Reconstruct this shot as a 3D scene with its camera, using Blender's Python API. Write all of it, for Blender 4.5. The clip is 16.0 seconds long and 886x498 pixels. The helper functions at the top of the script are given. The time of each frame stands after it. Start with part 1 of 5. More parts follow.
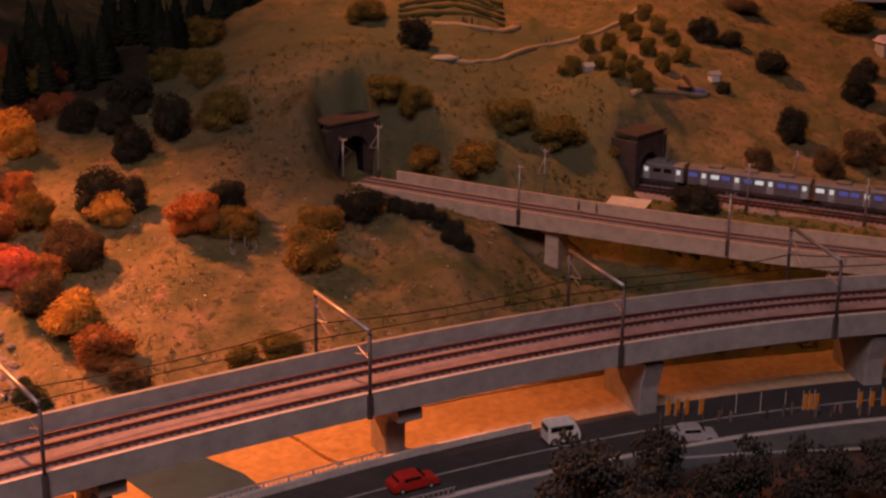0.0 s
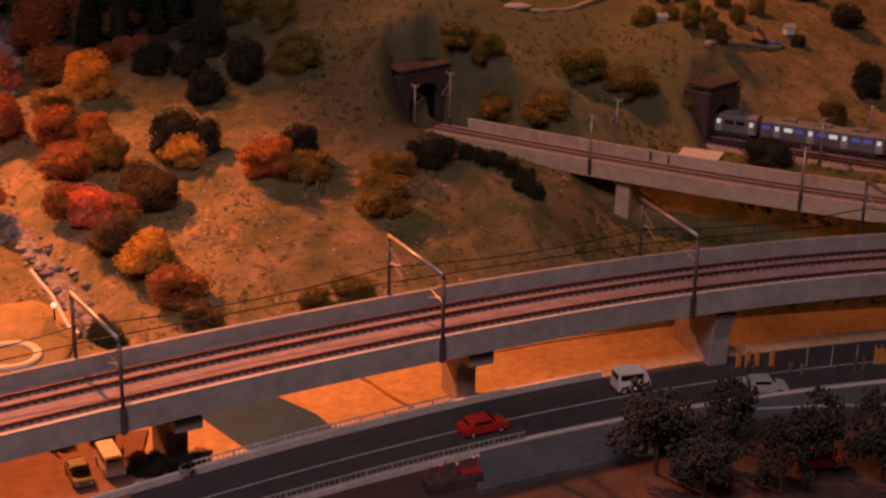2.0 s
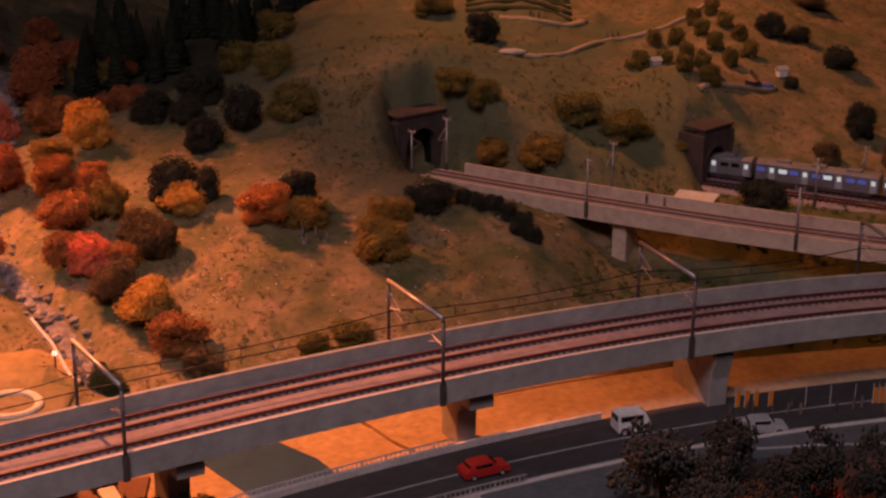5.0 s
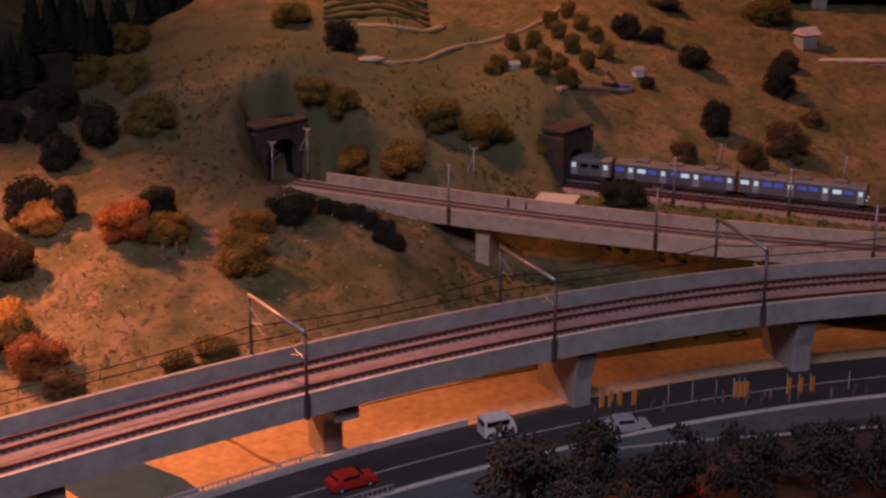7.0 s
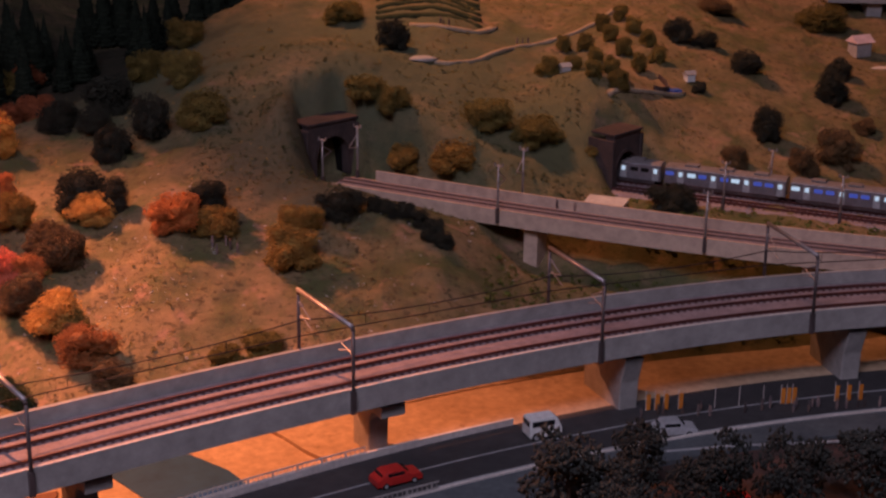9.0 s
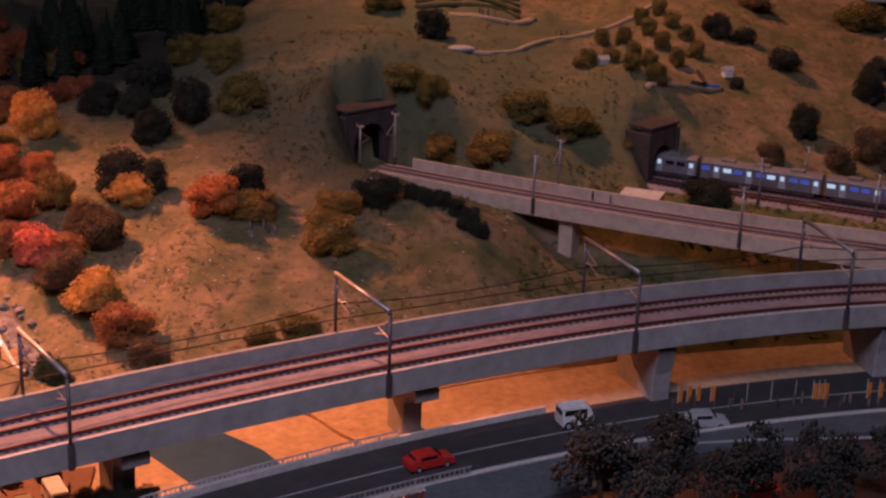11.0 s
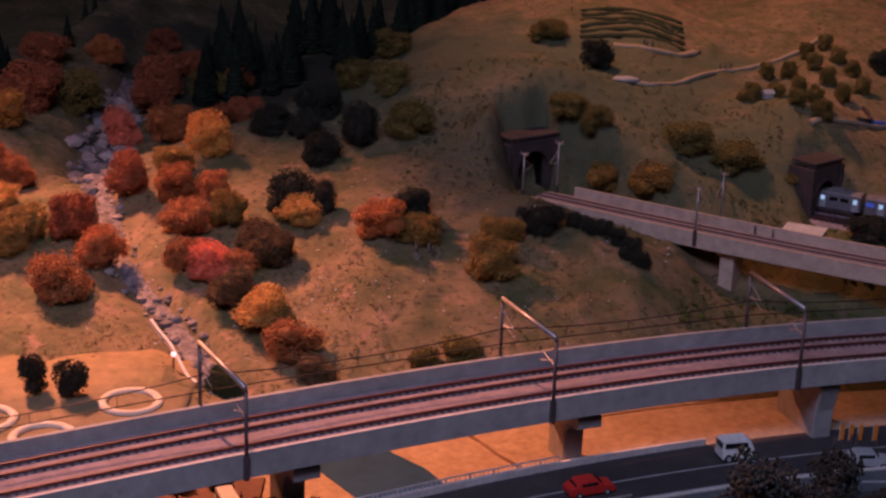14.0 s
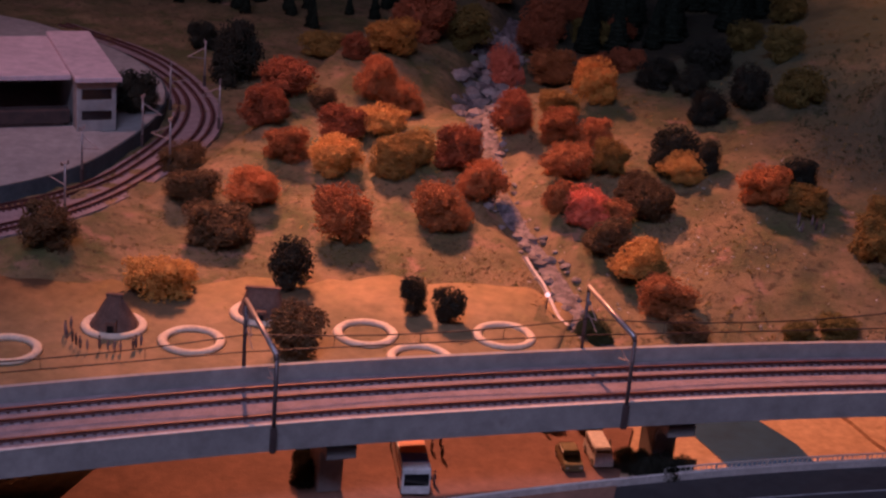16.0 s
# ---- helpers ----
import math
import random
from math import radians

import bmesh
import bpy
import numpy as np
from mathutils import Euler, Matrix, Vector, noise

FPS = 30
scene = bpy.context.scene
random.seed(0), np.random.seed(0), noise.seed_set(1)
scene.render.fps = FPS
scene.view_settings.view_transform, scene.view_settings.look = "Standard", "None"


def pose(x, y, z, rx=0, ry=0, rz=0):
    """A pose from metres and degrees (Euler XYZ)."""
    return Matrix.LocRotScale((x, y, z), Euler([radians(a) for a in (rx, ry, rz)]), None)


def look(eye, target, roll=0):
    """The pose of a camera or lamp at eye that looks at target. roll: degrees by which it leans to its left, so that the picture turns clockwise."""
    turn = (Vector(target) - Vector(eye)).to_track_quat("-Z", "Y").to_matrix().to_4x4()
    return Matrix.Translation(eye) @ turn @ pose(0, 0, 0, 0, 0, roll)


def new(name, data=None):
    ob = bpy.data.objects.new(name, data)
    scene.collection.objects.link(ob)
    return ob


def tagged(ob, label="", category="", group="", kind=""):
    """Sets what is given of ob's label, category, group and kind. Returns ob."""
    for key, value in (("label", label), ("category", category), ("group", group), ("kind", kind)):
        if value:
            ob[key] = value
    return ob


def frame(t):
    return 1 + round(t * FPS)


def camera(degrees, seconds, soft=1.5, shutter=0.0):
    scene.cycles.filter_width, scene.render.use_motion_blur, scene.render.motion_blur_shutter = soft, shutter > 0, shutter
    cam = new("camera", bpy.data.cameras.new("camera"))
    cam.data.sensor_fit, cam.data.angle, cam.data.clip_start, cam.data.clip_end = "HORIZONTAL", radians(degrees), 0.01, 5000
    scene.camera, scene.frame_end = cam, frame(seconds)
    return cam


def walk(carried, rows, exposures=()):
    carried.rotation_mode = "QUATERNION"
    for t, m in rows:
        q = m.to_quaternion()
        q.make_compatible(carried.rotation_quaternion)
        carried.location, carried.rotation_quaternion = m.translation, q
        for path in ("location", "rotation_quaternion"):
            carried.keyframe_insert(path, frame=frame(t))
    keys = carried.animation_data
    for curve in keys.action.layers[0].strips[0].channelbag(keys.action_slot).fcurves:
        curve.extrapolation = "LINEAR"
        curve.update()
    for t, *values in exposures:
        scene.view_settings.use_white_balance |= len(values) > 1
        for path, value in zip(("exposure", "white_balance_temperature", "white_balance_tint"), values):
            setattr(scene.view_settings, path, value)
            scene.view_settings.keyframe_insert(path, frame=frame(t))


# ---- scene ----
# A model railway layout in autumn, at about 1:80
cam = camera(31.27, 16.0, 2.5)
PATH = [
    (0.0, pose(0.0007, -0.0014, 0.8212, 70.974, -0.685, -0.256)),
    (0.5, pose(-0.0037, 0.0004, 0.8183, 70.292, -0.605, 1.333)),
    (1.0, pose(-0.0097, 0.0023, 0.8137, 69.627, -0.702, 1.761)),
    (1.5, pose(-0.0142, -0.0044, 0.8141, 69.246, -0.895, 1.756)),
    (2.0, pose(-0.0182, -0.0091, 0.8139, 69.258, -1.080, 2.074)),
    (2.5, pose(-0.0213, -0.0104, 0.8138, 69.657, -0.947, 2.134)),
    (3.0, pose(-0.0258, -0.0167, 0.8151, 70.021, -1.176, 2.215)),
    (5.5, pose(-0.0169, -0.0199, 0.8169, 70.958, -0.066, 1.120)),
    (6.0, pose(-0.0010, -0.0134, 0.8194, 70.878, 0.867, -1.645)),
    (6.5, pose(-0.0022, -0.0164, 0.8211, 70.920, 0.185, -3.339)),
    (7.0, pose(-0.0029, -0.0152, 0.8232, 71.032, -0.084, -3.164)),
    (7.5, pose(0.0003, -0.0110, 0.8221, 71.166, 0.231, -2.481)),
    (8.0, pose(0.0007, -0.0091, 0.8212, 71.235, 0.127, -1.822)),
    (8.5, pose(-0.0048, -0.0142, 0.8181, 71.223, -0.386, -1.517)),
    (9.0, pose(-0.0093, -0.0180, 0.8166, 71.182, -0.731, -1.276)),
    (9.5, pose(-0.0105, -0.0192, 0.8141, 71.108, -1.138, -0.836)),
    (12.0, pose(-0.0265, -0.0448, 0.8166, 70.816, -1.788, 0.495)),
    (12.5, pose(-0.0189, -0.0527, 0.8234, 70.847, -1.549, 0.958)),
    (13.0, pose(-0.0140, -0.0665, 0.8306, 71.363, -1.343, 1.526)),
    (13.5, pose(-0.0229, -0.0716, 0.8331, 71.611, -0.686, 2.716)),
    (14.0, pose(-0.0524, -0.0634, 0.8279, 71.557, -1.942, 5.515)),
    (14.5, pose(-0.0942, -0.0585, 0.8317, 71.110, -2.452, 9.138)),
    (15.0, pose(-0.0997, -0.0639, 0.8293, 70.479, -2.611, 12.677)),
    (15.5, pose(-0.1183, -0.0741, 0.8262, 69.509, -4.353, 15.596)),
    (16.0, pose(-0.1352, -0.0834, 0.8190, 69.155, -4.743, 18.622)),
]
EXPOSURES = [(0, -0.32, 8500, 26), (3, -0.47, 8500, 28), (5.5, -0.35, 7150, 19), (7, -0.28, 6150, 13), (9.5, -0.23, 5750, 12), (12.5, -0.28, 5200, 11), (14.5, -0.52, 4950, 14), (16, -0.74, 4900, 17)]
walk(cam, PATH, EXPOSURES)

# ---- light: dim hall, warm spots above the layout ----
world = bpy.data.worlds.new("hall_air")
world.use_nodes = True
world.node_tree.nodes["Background"].inputs[0].default_value = (0.42, 0.52, 0.68, 1)
world.node_tree.nodes["Background"].inputs[1].default_value = 0.18
scene.world = world


def spot(name, eye, target, watts, colour, degrees, blend=0.6, radius=0.04):
    lamp = bpy.data.lights.new(name, "SPOT")
    lamp.energy, lamp.color, lamp.spot_size, lamp.spot_blend, lamp.shadow_soft_size = watts, colour, radians(degrees), blend, radius
    ob = new(name, lamp)
    ob.matrix_world = look(eye, target)
    return ob


def area(name, eye, target, watts, colour, sx, sy):
    lamp = bpy.data.lights.new(name, "AREA")
    lamp.energy, lamp.color, lamp.shape, lamp.size, lamp.size_y = watts, colour, "RECTANGLE", sx, sy
    ob = new(name, lamp)
    ob.matrix_world = look(eye, target)
    return ob


spot("sunset_spot", (-1.62, 3.00, 1.47), (-0.53, 1.63, 0.02), 900, (1.0, 0.31, 0.115), 39, 1.0)
spot("hill_spot", (-0.75, 3.05, 2.0), (0.52, 2.72, 0.15), 235, (1.0, 0.37, 0.14), 52, 1.0)
spot("depot_spot", (-2.05, 1.15, 2.35), (-1.50, 2.12, 0.08), 135, (1.0, 0.40, 0.30), 44, 1.0)
area("hall_light", (-0.45, -0.35, 2.45), (-0.35, 1.9, 0.0), 56, (0.95, 0.82, 0.97), 1.4, 0.8)

# ---- materials ----


def material(name, base, second=None, scale=60.0, rough=0.85, metal=0.0, relief=0.0, relief_scale=None, detail=6.0, spots=None, per_object=0.0, spec=0.3, lo=0.35, hi=0.65):
    """Procedural paint: two tones mixed by noise at two sizes, optional specks, relief and variation from object to object."""
    m = bpy.data.materials.new(name)
    m.use_nodes = True
    nt = m.node_tree
    b = nt.nodes["Principled BSDF"]
    b.inputs["Roughness"].default_value, b.inputs["Metallic"].default_value = rough, metal
    b.inputs["Specular IOR Level"].default_value = spec
    co = nt.nodes.new("ShaderNodeTexCoord")
    geo = nt.nodes.new("ShaderNodeNewGeometry")
    second = second or tuple(c * 0.75 for c in base)

    def fac(size, lo, hi, det=detail):
        n = nt.nodes.new("ShaderNodeTexNoise")
        n.inputs["Scale"].default_value, n.inputs["Detail"].default_value, n.inputs["Roughness"].default_value = size, det, 0.65
        nt.links.new(geo.outputs["Position"], n.inputs["Vector"])
        r = nt.nodes.new("ShaderNodeMapRange")
        r.inputs["From Min"].default_value, r.inputs["From Max"].default_value = lo, hi
        nt.links.new(n.outputs["Fac"], r.inputs["Value"])
        return r.outputs["Result"], n.outputs["Fac"]

    def mix(f, a, c):
        x = nt.nodes.new("ShaderNodeMix")
        x.data_type = "RGBA"
        if isinstance(f, float):
            x.inputs["Factor"].default_value = f
        else:
            nt.links.new(f, x.inputs["Factor"])
        for v, k in ((a, 6), (c, 7)):
            if isinstance(v, tuple):
                x.inputs[k].default_value = (*v, 1)
            else:
                nt.links.new(v, x.inputs[k])
        return x.outputs[2]

    big, _ = fac(scale, lo, hi)
    small, raw = fac(scale * 7, 0.3, 0.75, 3.0)
    col = mix(big, base, second)
    dark = nt.nodes.new("ShaderNodeMix")
    dark.data_type, dark.blend_type = "RGBA", "MULTIPLY"
    dark.inputs["Factor"].default_value = 0.55
    nt.links.new(col, dark.inputs[6])
    grey = nt.nodes.new("ShaderNodeMapRange")
    grey.inputs["To Min"].default_value, grey.inputs["To Max"].default_value = 0.55, 1.15
    nt.links.new(small, grey.inputs["Value"])
    nt.links.new(grey.outputs["Result"], dark.inputs[7])
    col = dark.outputs[2]
    for size, lo2, hi2, tone in spots or ():
        f, _ = fac(size, lo2, hi2, 4.0)
        col = mix(f, col, tone)
    if per_object:
        info = nt.nodes.new("ShaderNodeObjectInfo")
        hsv = nt.nodes.new("ShaderNodeHueSaturation")
        r = nt.nodes.new("ShaderNodeMapRange")
        r.inputs["To Min"].default_value, r.inputs["To Max"].default_value = 1 - per_object, 1 + per_object
        nt.links.new(info.outputs["Random"], r.inputs["Value"])
        nt.links.new(r.outputs["Result"], hsv.inputs["Value"])
        nt.links.new(col, hsv.inputs["Color"])
        col = hsv.outputs["Color"]
    nt.links.new(col, b.inputs["Base Color"])
    if relief:
        n = nt.nodes.new("ShaderNodeTexNoise")
        n.inputs["Scale"].default_value, n.inputs["Detail"].default_value = relief_scale or scale * 5, 5
        nt.links.new(geo.outputs["Position"], n.inputs["Vector"])
        bp = nt.nodes.new("ShaderNodeBump")
        bp.inputs["Strength"].default_value, bp.inputs["Distance"].default_value = 0.7, relief
        nt.links.new(n.outputs["Fac"], bp.inputs["Height"])
        nt.links.new(bp.outputs["Normal"], b.inputs["Normal"])
    return m


def moss_or_shade_patch(m, cx, cy, radius, tone):
    """Adds a patch of moss, soil or painted shade with a ragged edge round a place of the plan."""
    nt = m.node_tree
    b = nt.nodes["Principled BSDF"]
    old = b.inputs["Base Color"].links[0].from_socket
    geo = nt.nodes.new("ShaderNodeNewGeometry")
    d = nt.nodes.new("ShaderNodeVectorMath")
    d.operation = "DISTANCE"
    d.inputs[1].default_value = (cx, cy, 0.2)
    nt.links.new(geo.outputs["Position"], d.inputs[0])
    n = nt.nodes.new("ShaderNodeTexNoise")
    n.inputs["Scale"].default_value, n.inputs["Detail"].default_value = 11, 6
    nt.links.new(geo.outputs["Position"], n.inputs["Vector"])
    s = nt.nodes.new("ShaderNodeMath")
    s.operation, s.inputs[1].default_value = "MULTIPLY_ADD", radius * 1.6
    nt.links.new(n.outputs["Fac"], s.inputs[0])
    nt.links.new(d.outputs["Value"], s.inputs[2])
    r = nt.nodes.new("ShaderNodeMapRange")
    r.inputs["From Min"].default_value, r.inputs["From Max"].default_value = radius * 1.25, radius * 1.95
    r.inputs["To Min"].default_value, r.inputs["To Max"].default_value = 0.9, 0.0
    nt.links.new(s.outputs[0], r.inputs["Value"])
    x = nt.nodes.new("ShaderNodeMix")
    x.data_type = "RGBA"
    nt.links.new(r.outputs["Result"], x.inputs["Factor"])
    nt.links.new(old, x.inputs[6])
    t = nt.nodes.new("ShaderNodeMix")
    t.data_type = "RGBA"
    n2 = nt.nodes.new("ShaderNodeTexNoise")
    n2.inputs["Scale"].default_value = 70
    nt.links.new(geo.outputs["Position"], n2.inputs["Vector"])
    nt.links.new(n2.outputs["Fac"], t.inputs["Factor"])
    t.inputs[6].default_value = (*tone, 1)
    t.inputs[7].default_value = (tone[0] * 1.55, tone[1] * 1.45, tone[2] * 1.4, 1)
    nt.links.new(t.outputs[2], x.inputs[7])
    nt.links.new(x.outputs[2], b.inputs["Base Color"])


def glass_light(name, colour, strength):
    m = bpy.data.materials.new(name)
    m.use_nodes = True
    b = m.node_tree.nodes["Principled BSDF"]
    b.inputs["Base Color"].default_value = (0.05, 0.06, 0.08, 1)
    b.inputs["Roughness"].default_value = 0.15
    b.inputs["Emission Color"].default_value = (*colour, 1)
    b.inputs["Emission Strength"].default_value = strength
    return m


EARTH = material("meadow", (0.285, 0.185, 0.095), (0.125, 0.108, 0.045), 9, 0.95, relief=0.004, relief_scale=420, detail=9.0,
                 spots=((14, 0.50, 0.66, (0.105, 0.10, 0.035)), (21, 0.58, 0.70, (0.30, 0.17, 0.11)), (90, 0.56, 0.64, (0.09, 0.065, 0.03)), (300, 0.70, 0.76, (0.42, 0.34, 0.22))))
moss_or_shade_patch(EARTH, -0.02, 2.62, 0.36, (0.066, 0.076, 0.044))
moss_or_shade_patch(EARTH, -0.40, 2.70, 0.30, (0.075, 0.080, 0.046))
# near-black woodland floor: shade among the conifers put into the ground colour
moss_or_shade_patch(EARTH, -0.72, 3.15, 0.50, (0.022, 0.022, 0.015))
moss_or_shade_patch(EARTH, 0.45, 2.04, 0.24, (0.055, 0.075, 0.022))
moss_or_shade_patch(EARTH, 0.36, 1.99, 0.24, (0.050, 0.058, 0.034))
moss_or_shade_patch(EARTH, -0.17, 2.27, 0.19, (0.085, 0.075, 0.045))
moss_or_shade_patch(EARTH, 0.20, 2.42, 0.17, (0.085, 0.085, 0.042))
moss_or_shade_patch(EARTH, -0.70, 2.16, 0.10, (0.10, 0.055, 0.04))
SAND = material("sand", (0.58, 0.41, 0.27), (0.44, 0.30, 0.19), 14, 0.95, relief=0.001, relief_scale=500, spots=((60, 0.62, 0.75, (0.30, 0.20, 0.11)),))
moss_or_shade_patch(SAND, 0.80, 1.86, 0.27, (0.085, 0.075, 0.03))
ASPHALT = material("asphalt", (0.055, 0.05, 0.052), (0.035, 0.033, 0.036), 10, 0.8, relief=0.0005, relief_scale=900)
# reddish soil with the foreground's shade mixed into its tones
SHADED_SOIL = material("dark_soil", (0.085, 0.042, 0.034), (0.036, 0.032, 0.030), 12, 0.95, relief=0.002, relief_scale=300)
VILLAGE = material("village_earth", (0.31, 0.208, 0.112), (0.18, 0.134, 0.065), 9, 0.95, relief=0.001, relief_scale=500, spots=((28, 0.58, 0.72, (0.24, 0.18, 0.08)),))
CARPARK = material("carpark_earth", (0.24, 0.125, 0.085), (0.17, 0.088, 0.062), 14, 0.95, relief=0.001, relief_scale=400)
PAVING = material("paving", (0.105, 0.115, 0.125), (0.070, 0.078, 0.088), 20, 0.85)
CONCRETE = material("concrete", (0.38, 0.35, 0.335), (0.30, 0.275, 0.265), 9, 0.8, relief=0.0004, relief_scale=700, spots=((30, 0.62, 0.8, (0.25, 0.21, 0.20)),))
TAN = material("tan_concrete", (0.60, 0.43, 0.33), (0.52, 0.37, 0.29), 9, 0.8, relief=0.0004, relief_scale=700, spots=((30, 0.62, 0.8, (0.34, 0.26, 0.21)),))
PALE = material("pale_concrete", (0.66, 0.59, 0.55), (0.54, 0.47, 0.44), 25, 0.8)
BALLAST = material("ballast", (0.34, 0.255, 0.265), (0.24, 0.18, 0.19), 60, 0.95, relief=0.001, relief_scale=900)
RUST = material("rail_rust", (0.13, 0.045, 0.04), (0.075, 0.028, 0.026), 80, 0.6, 0.3)
SLEEPER = material("sleeper", (0.15, 0.078, 0.07), (0.10, 0.054, 0.05), 90, 0.9, per_object=0.25)
DULLRAIL = material("dull_rail", (0.20, 0.135, 0.13), (0.15, 0.10, 0.10), 80, 0.6, 0.2)
DECKGREY = material("deck_block", (0.27, 0.20, 0.195), (0.22, 0.16, 0.155), 90, 0.9)
STEEL = material("galvanised_steel", (0.42, 0.36, 0.36), (0.30, 0.26, 0.26), 40, 0.45, 0.55)
DARKSTEEL = material("dark_steel", (0.16, 0.12, 0.12), (0.09, 0.07, 0.07), 60, 0.5, 0.5)
WIRE = material("wire", (0.05, 0.03, 0.03), (0.03, 0.02, 0.02), 60, 0.6, 0.3)
BRICK = material("tunnel_brick", (0.085, 0.055, 0.05), (0.045, 0.034, 0.033), 40, 0.9, relief=0.001, relief_scale=400)
# near-black colour standing in for the unlit inside of bores and doorways
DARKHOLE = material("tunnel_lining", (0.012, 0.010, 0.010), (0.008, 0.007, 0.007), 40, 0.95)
WATER = material("water", (0.032, 0.100, 0.24), (0.026, 0.080, 0.19), 5, 0.5, spec=0.1)
RAPIDS = material("white_water", (0.27, 0.225, 0.235), (0.06, 0.05, 0.05), 80, 0.65, relief=0.003, relief_scale=160, spec=0.12)
ROCK = material("rock", (0.33, 0.275, 0.26), (0.15, 0.125, 0.12), 40, 0.9, relief=0.002, relief_scale=300, per_object=0.3)
PATHMAT = material("path", (0.74, 0.62, 0.48), (0.60, 0.48, 0.36), 30, 0.95)
LANE = material("footpath", (0.36, 0.28, 0.20), (0.26, 0.20, 0.14), 40, 0.95)
BARK = material("bark", (0.10, 0.065, 0.045), (0.06, 0.04, 0.03), 90, 0.95)
THATCH = material("thatch", (0.20, 0.12, 0.09), (0.12, 0.07, 0.055), 70, 0.95, relief=0.002, relief_scale=400)
WHITE = material("white_paint", (0.78, 0.76, 0.74), (0.70, 0.68, 0.66), 30, 0.4)
LINE = material("road_paint", (0.42, 0.41, 0.42), (0.26, 0.26, 0.27), 50, 0.7)
REDPAINT = material("red_paint", (0.55, 0.03, 0.025), (0.45, 0.025, 0.02), 30, 0.3, spec=0.5)
OLIVEPAINT = material("olive_paint", (0.25, 0.22, 0.10), (0.20, 0.17, 0.08), 30, 0.35, spec=0.5)
SILVER = material("silver_paint", (0.55, 0.55, 0.58), (0.48, 0.48, 0.50), 30, 0.3, 0.3, spec=0.5)
ORANGEPAINT = material("orange_paint", (0.75, 0.25, 0.03), (0.6, 0.18, 0.02), 30, 0.5)
BLUEPAINT = material("blue_paint", (0.06, 0.12, 0.42), (0.05, 0.09, 0.33), 30, 0.45)
BLACKGLASS = material("dark_glass", (0.015, 0.015, 0.018), (0.012, 0.012, 0.014), 30, 0.12, spec=0.6)
TYRE = material("tyre", (0.02, 0.02, 0.02), (0.015, 0.015, 0.015), 50, 0.9)
TRAINSIDE = material("stainless_side", (0.34, 0.31, 0.34), (0.27, 0.25, 0.28), 15, 0.35, 0.5)
TRAINROOF = material("train_roof", (0.22, 0.19, 0.19), (0.17, 0.15, 0.15), 20, 0.7)
ROOFMAT = material("station_roof", (0.70, 0.52, 0.54), (0.60, 0.45, 0.47), 8, 0.7)
FIGURE = material("figure_paint", (0.25, 0.16, 0.13), (0.08, 0.07, 0.09), 150, 0.8, per_object=0.6)
LITBLUE = glass_light("lit_window_blue", (0.14, 0.20, 1.0), 0.32)
LITWHITE = glass_light("lit_window_white", (0.75, 0.88, 1.0), 0.75)
LAMPGLOW = glass_light("lamp_glow", (1.0, 0.45, 0.35), 3.0)
HALL = material("hall_wall", (0.06, 0.05, 0.055), (0.045, 0.04, 0.045), 2, 0.9)
TEA = material("tea_green", (0.05, 0.055, 0.02), (0.025, 0.03, 0.012), 80, 0.95, relief=0.003, relief_scale=400)


def leaf(name, base, second):
    return material("foliage_" + name, base, second, 90, 0.95, relief=0.002, relief_scale=600, per_object=0.18, spec=0.1)


LEAF = {
    "darkred": leaf("darkred", (0.38, 0.120, 0.050), (0.22, 0.072, 0.034)),
    "red": leaf("red", (0.50, 0.175, 0.055), (0.30, 0.105, 0.038)),
    "rust": leaf("rust", (0.46, 0.175, 0.058), (0.25, 0.10, 0.038)),
    "scarlet": leaf("scarlet", (0.92, 0.25, 0.14), (0.70, 0.18, 0.10)),
    "flame": leaf("flame", (0.74, 0.26, 0.075), (0.48, 0.16, 0.05)),
    "orange": leaf("orange", (0.72, 0.33, 0.065), (0.46, 0.20, 0.04)),
    "gold": leaf("gold", (0.74, 0.39, 0.09), (0.46, 0.23, 0.055)),
    "olive": leaf("olive", (0.23, 0.165, 0.045), (0.13, 0.10, 0.03)),
    "brown": leaf("brown", (0.19, 0.115, 0.052), (0.10, 0.064, 0.034)),
    "dark": leaf("dark", (0.050, 0.048, 0.034), (0.028, 0.028, 0.021)),
    "pine": leaf("pine", (0.060, 0.060, 0.052), (0.032, 0.033, 0.030)),
    "moss": leaf("moss", (0.125, 0.125, 0.055), (0.075, 0.078, 0.036)),
    "grass": leaf("grass", (0.13, 0.15, 0.035), (0.07, 0.085, 0.022)),
    "amber": leaf("amber", (0.40, 0.23, 0.055), (0.22, 0.13, 0.035)),
    "green": leaf("green", (0.085, 0.095, 0.04), (0.05, 0.06, 0.026)),
    "conifer": leaf("conifer", (0.022, 0.028, 0.018), (0.012, 0.016, 0.011)),
}

# ---- mesh helpers ----


def mesh_of(name, bm, mat, smooth_faces=False):
    me = bpy.data.meshes.new(name)
    bmesh.ops.recalc_face_normals(bm, faces=bm.faces)
    bm.to_mesh(me)
    bm.free()
    me.materials.append(mat)
    if smooth_faces:
        me.shade_smooth()
    return me


def part(name, bm, mat, parent, label="", smooth_faces=False):
    ob = new(name, mesh_of(name, bm, mat, smooth_faces))
    ob.parent = parent
    if label:
        tagged(ob, label)
    return ob


def empty(name, m, label, category, group="", kind=""):
    ob = new(name)
    ob.empty_display_size = 0.01
    ob.matrix_world = m
    return tagged(ob, label, category, group, kind)


def structure(name, bm, mat, label, smooth_faces=False):
    return tagged(new(name, mesh_of(name, bm, mat, smooth_faces)), label, name.split("_")[0], kind="structure")


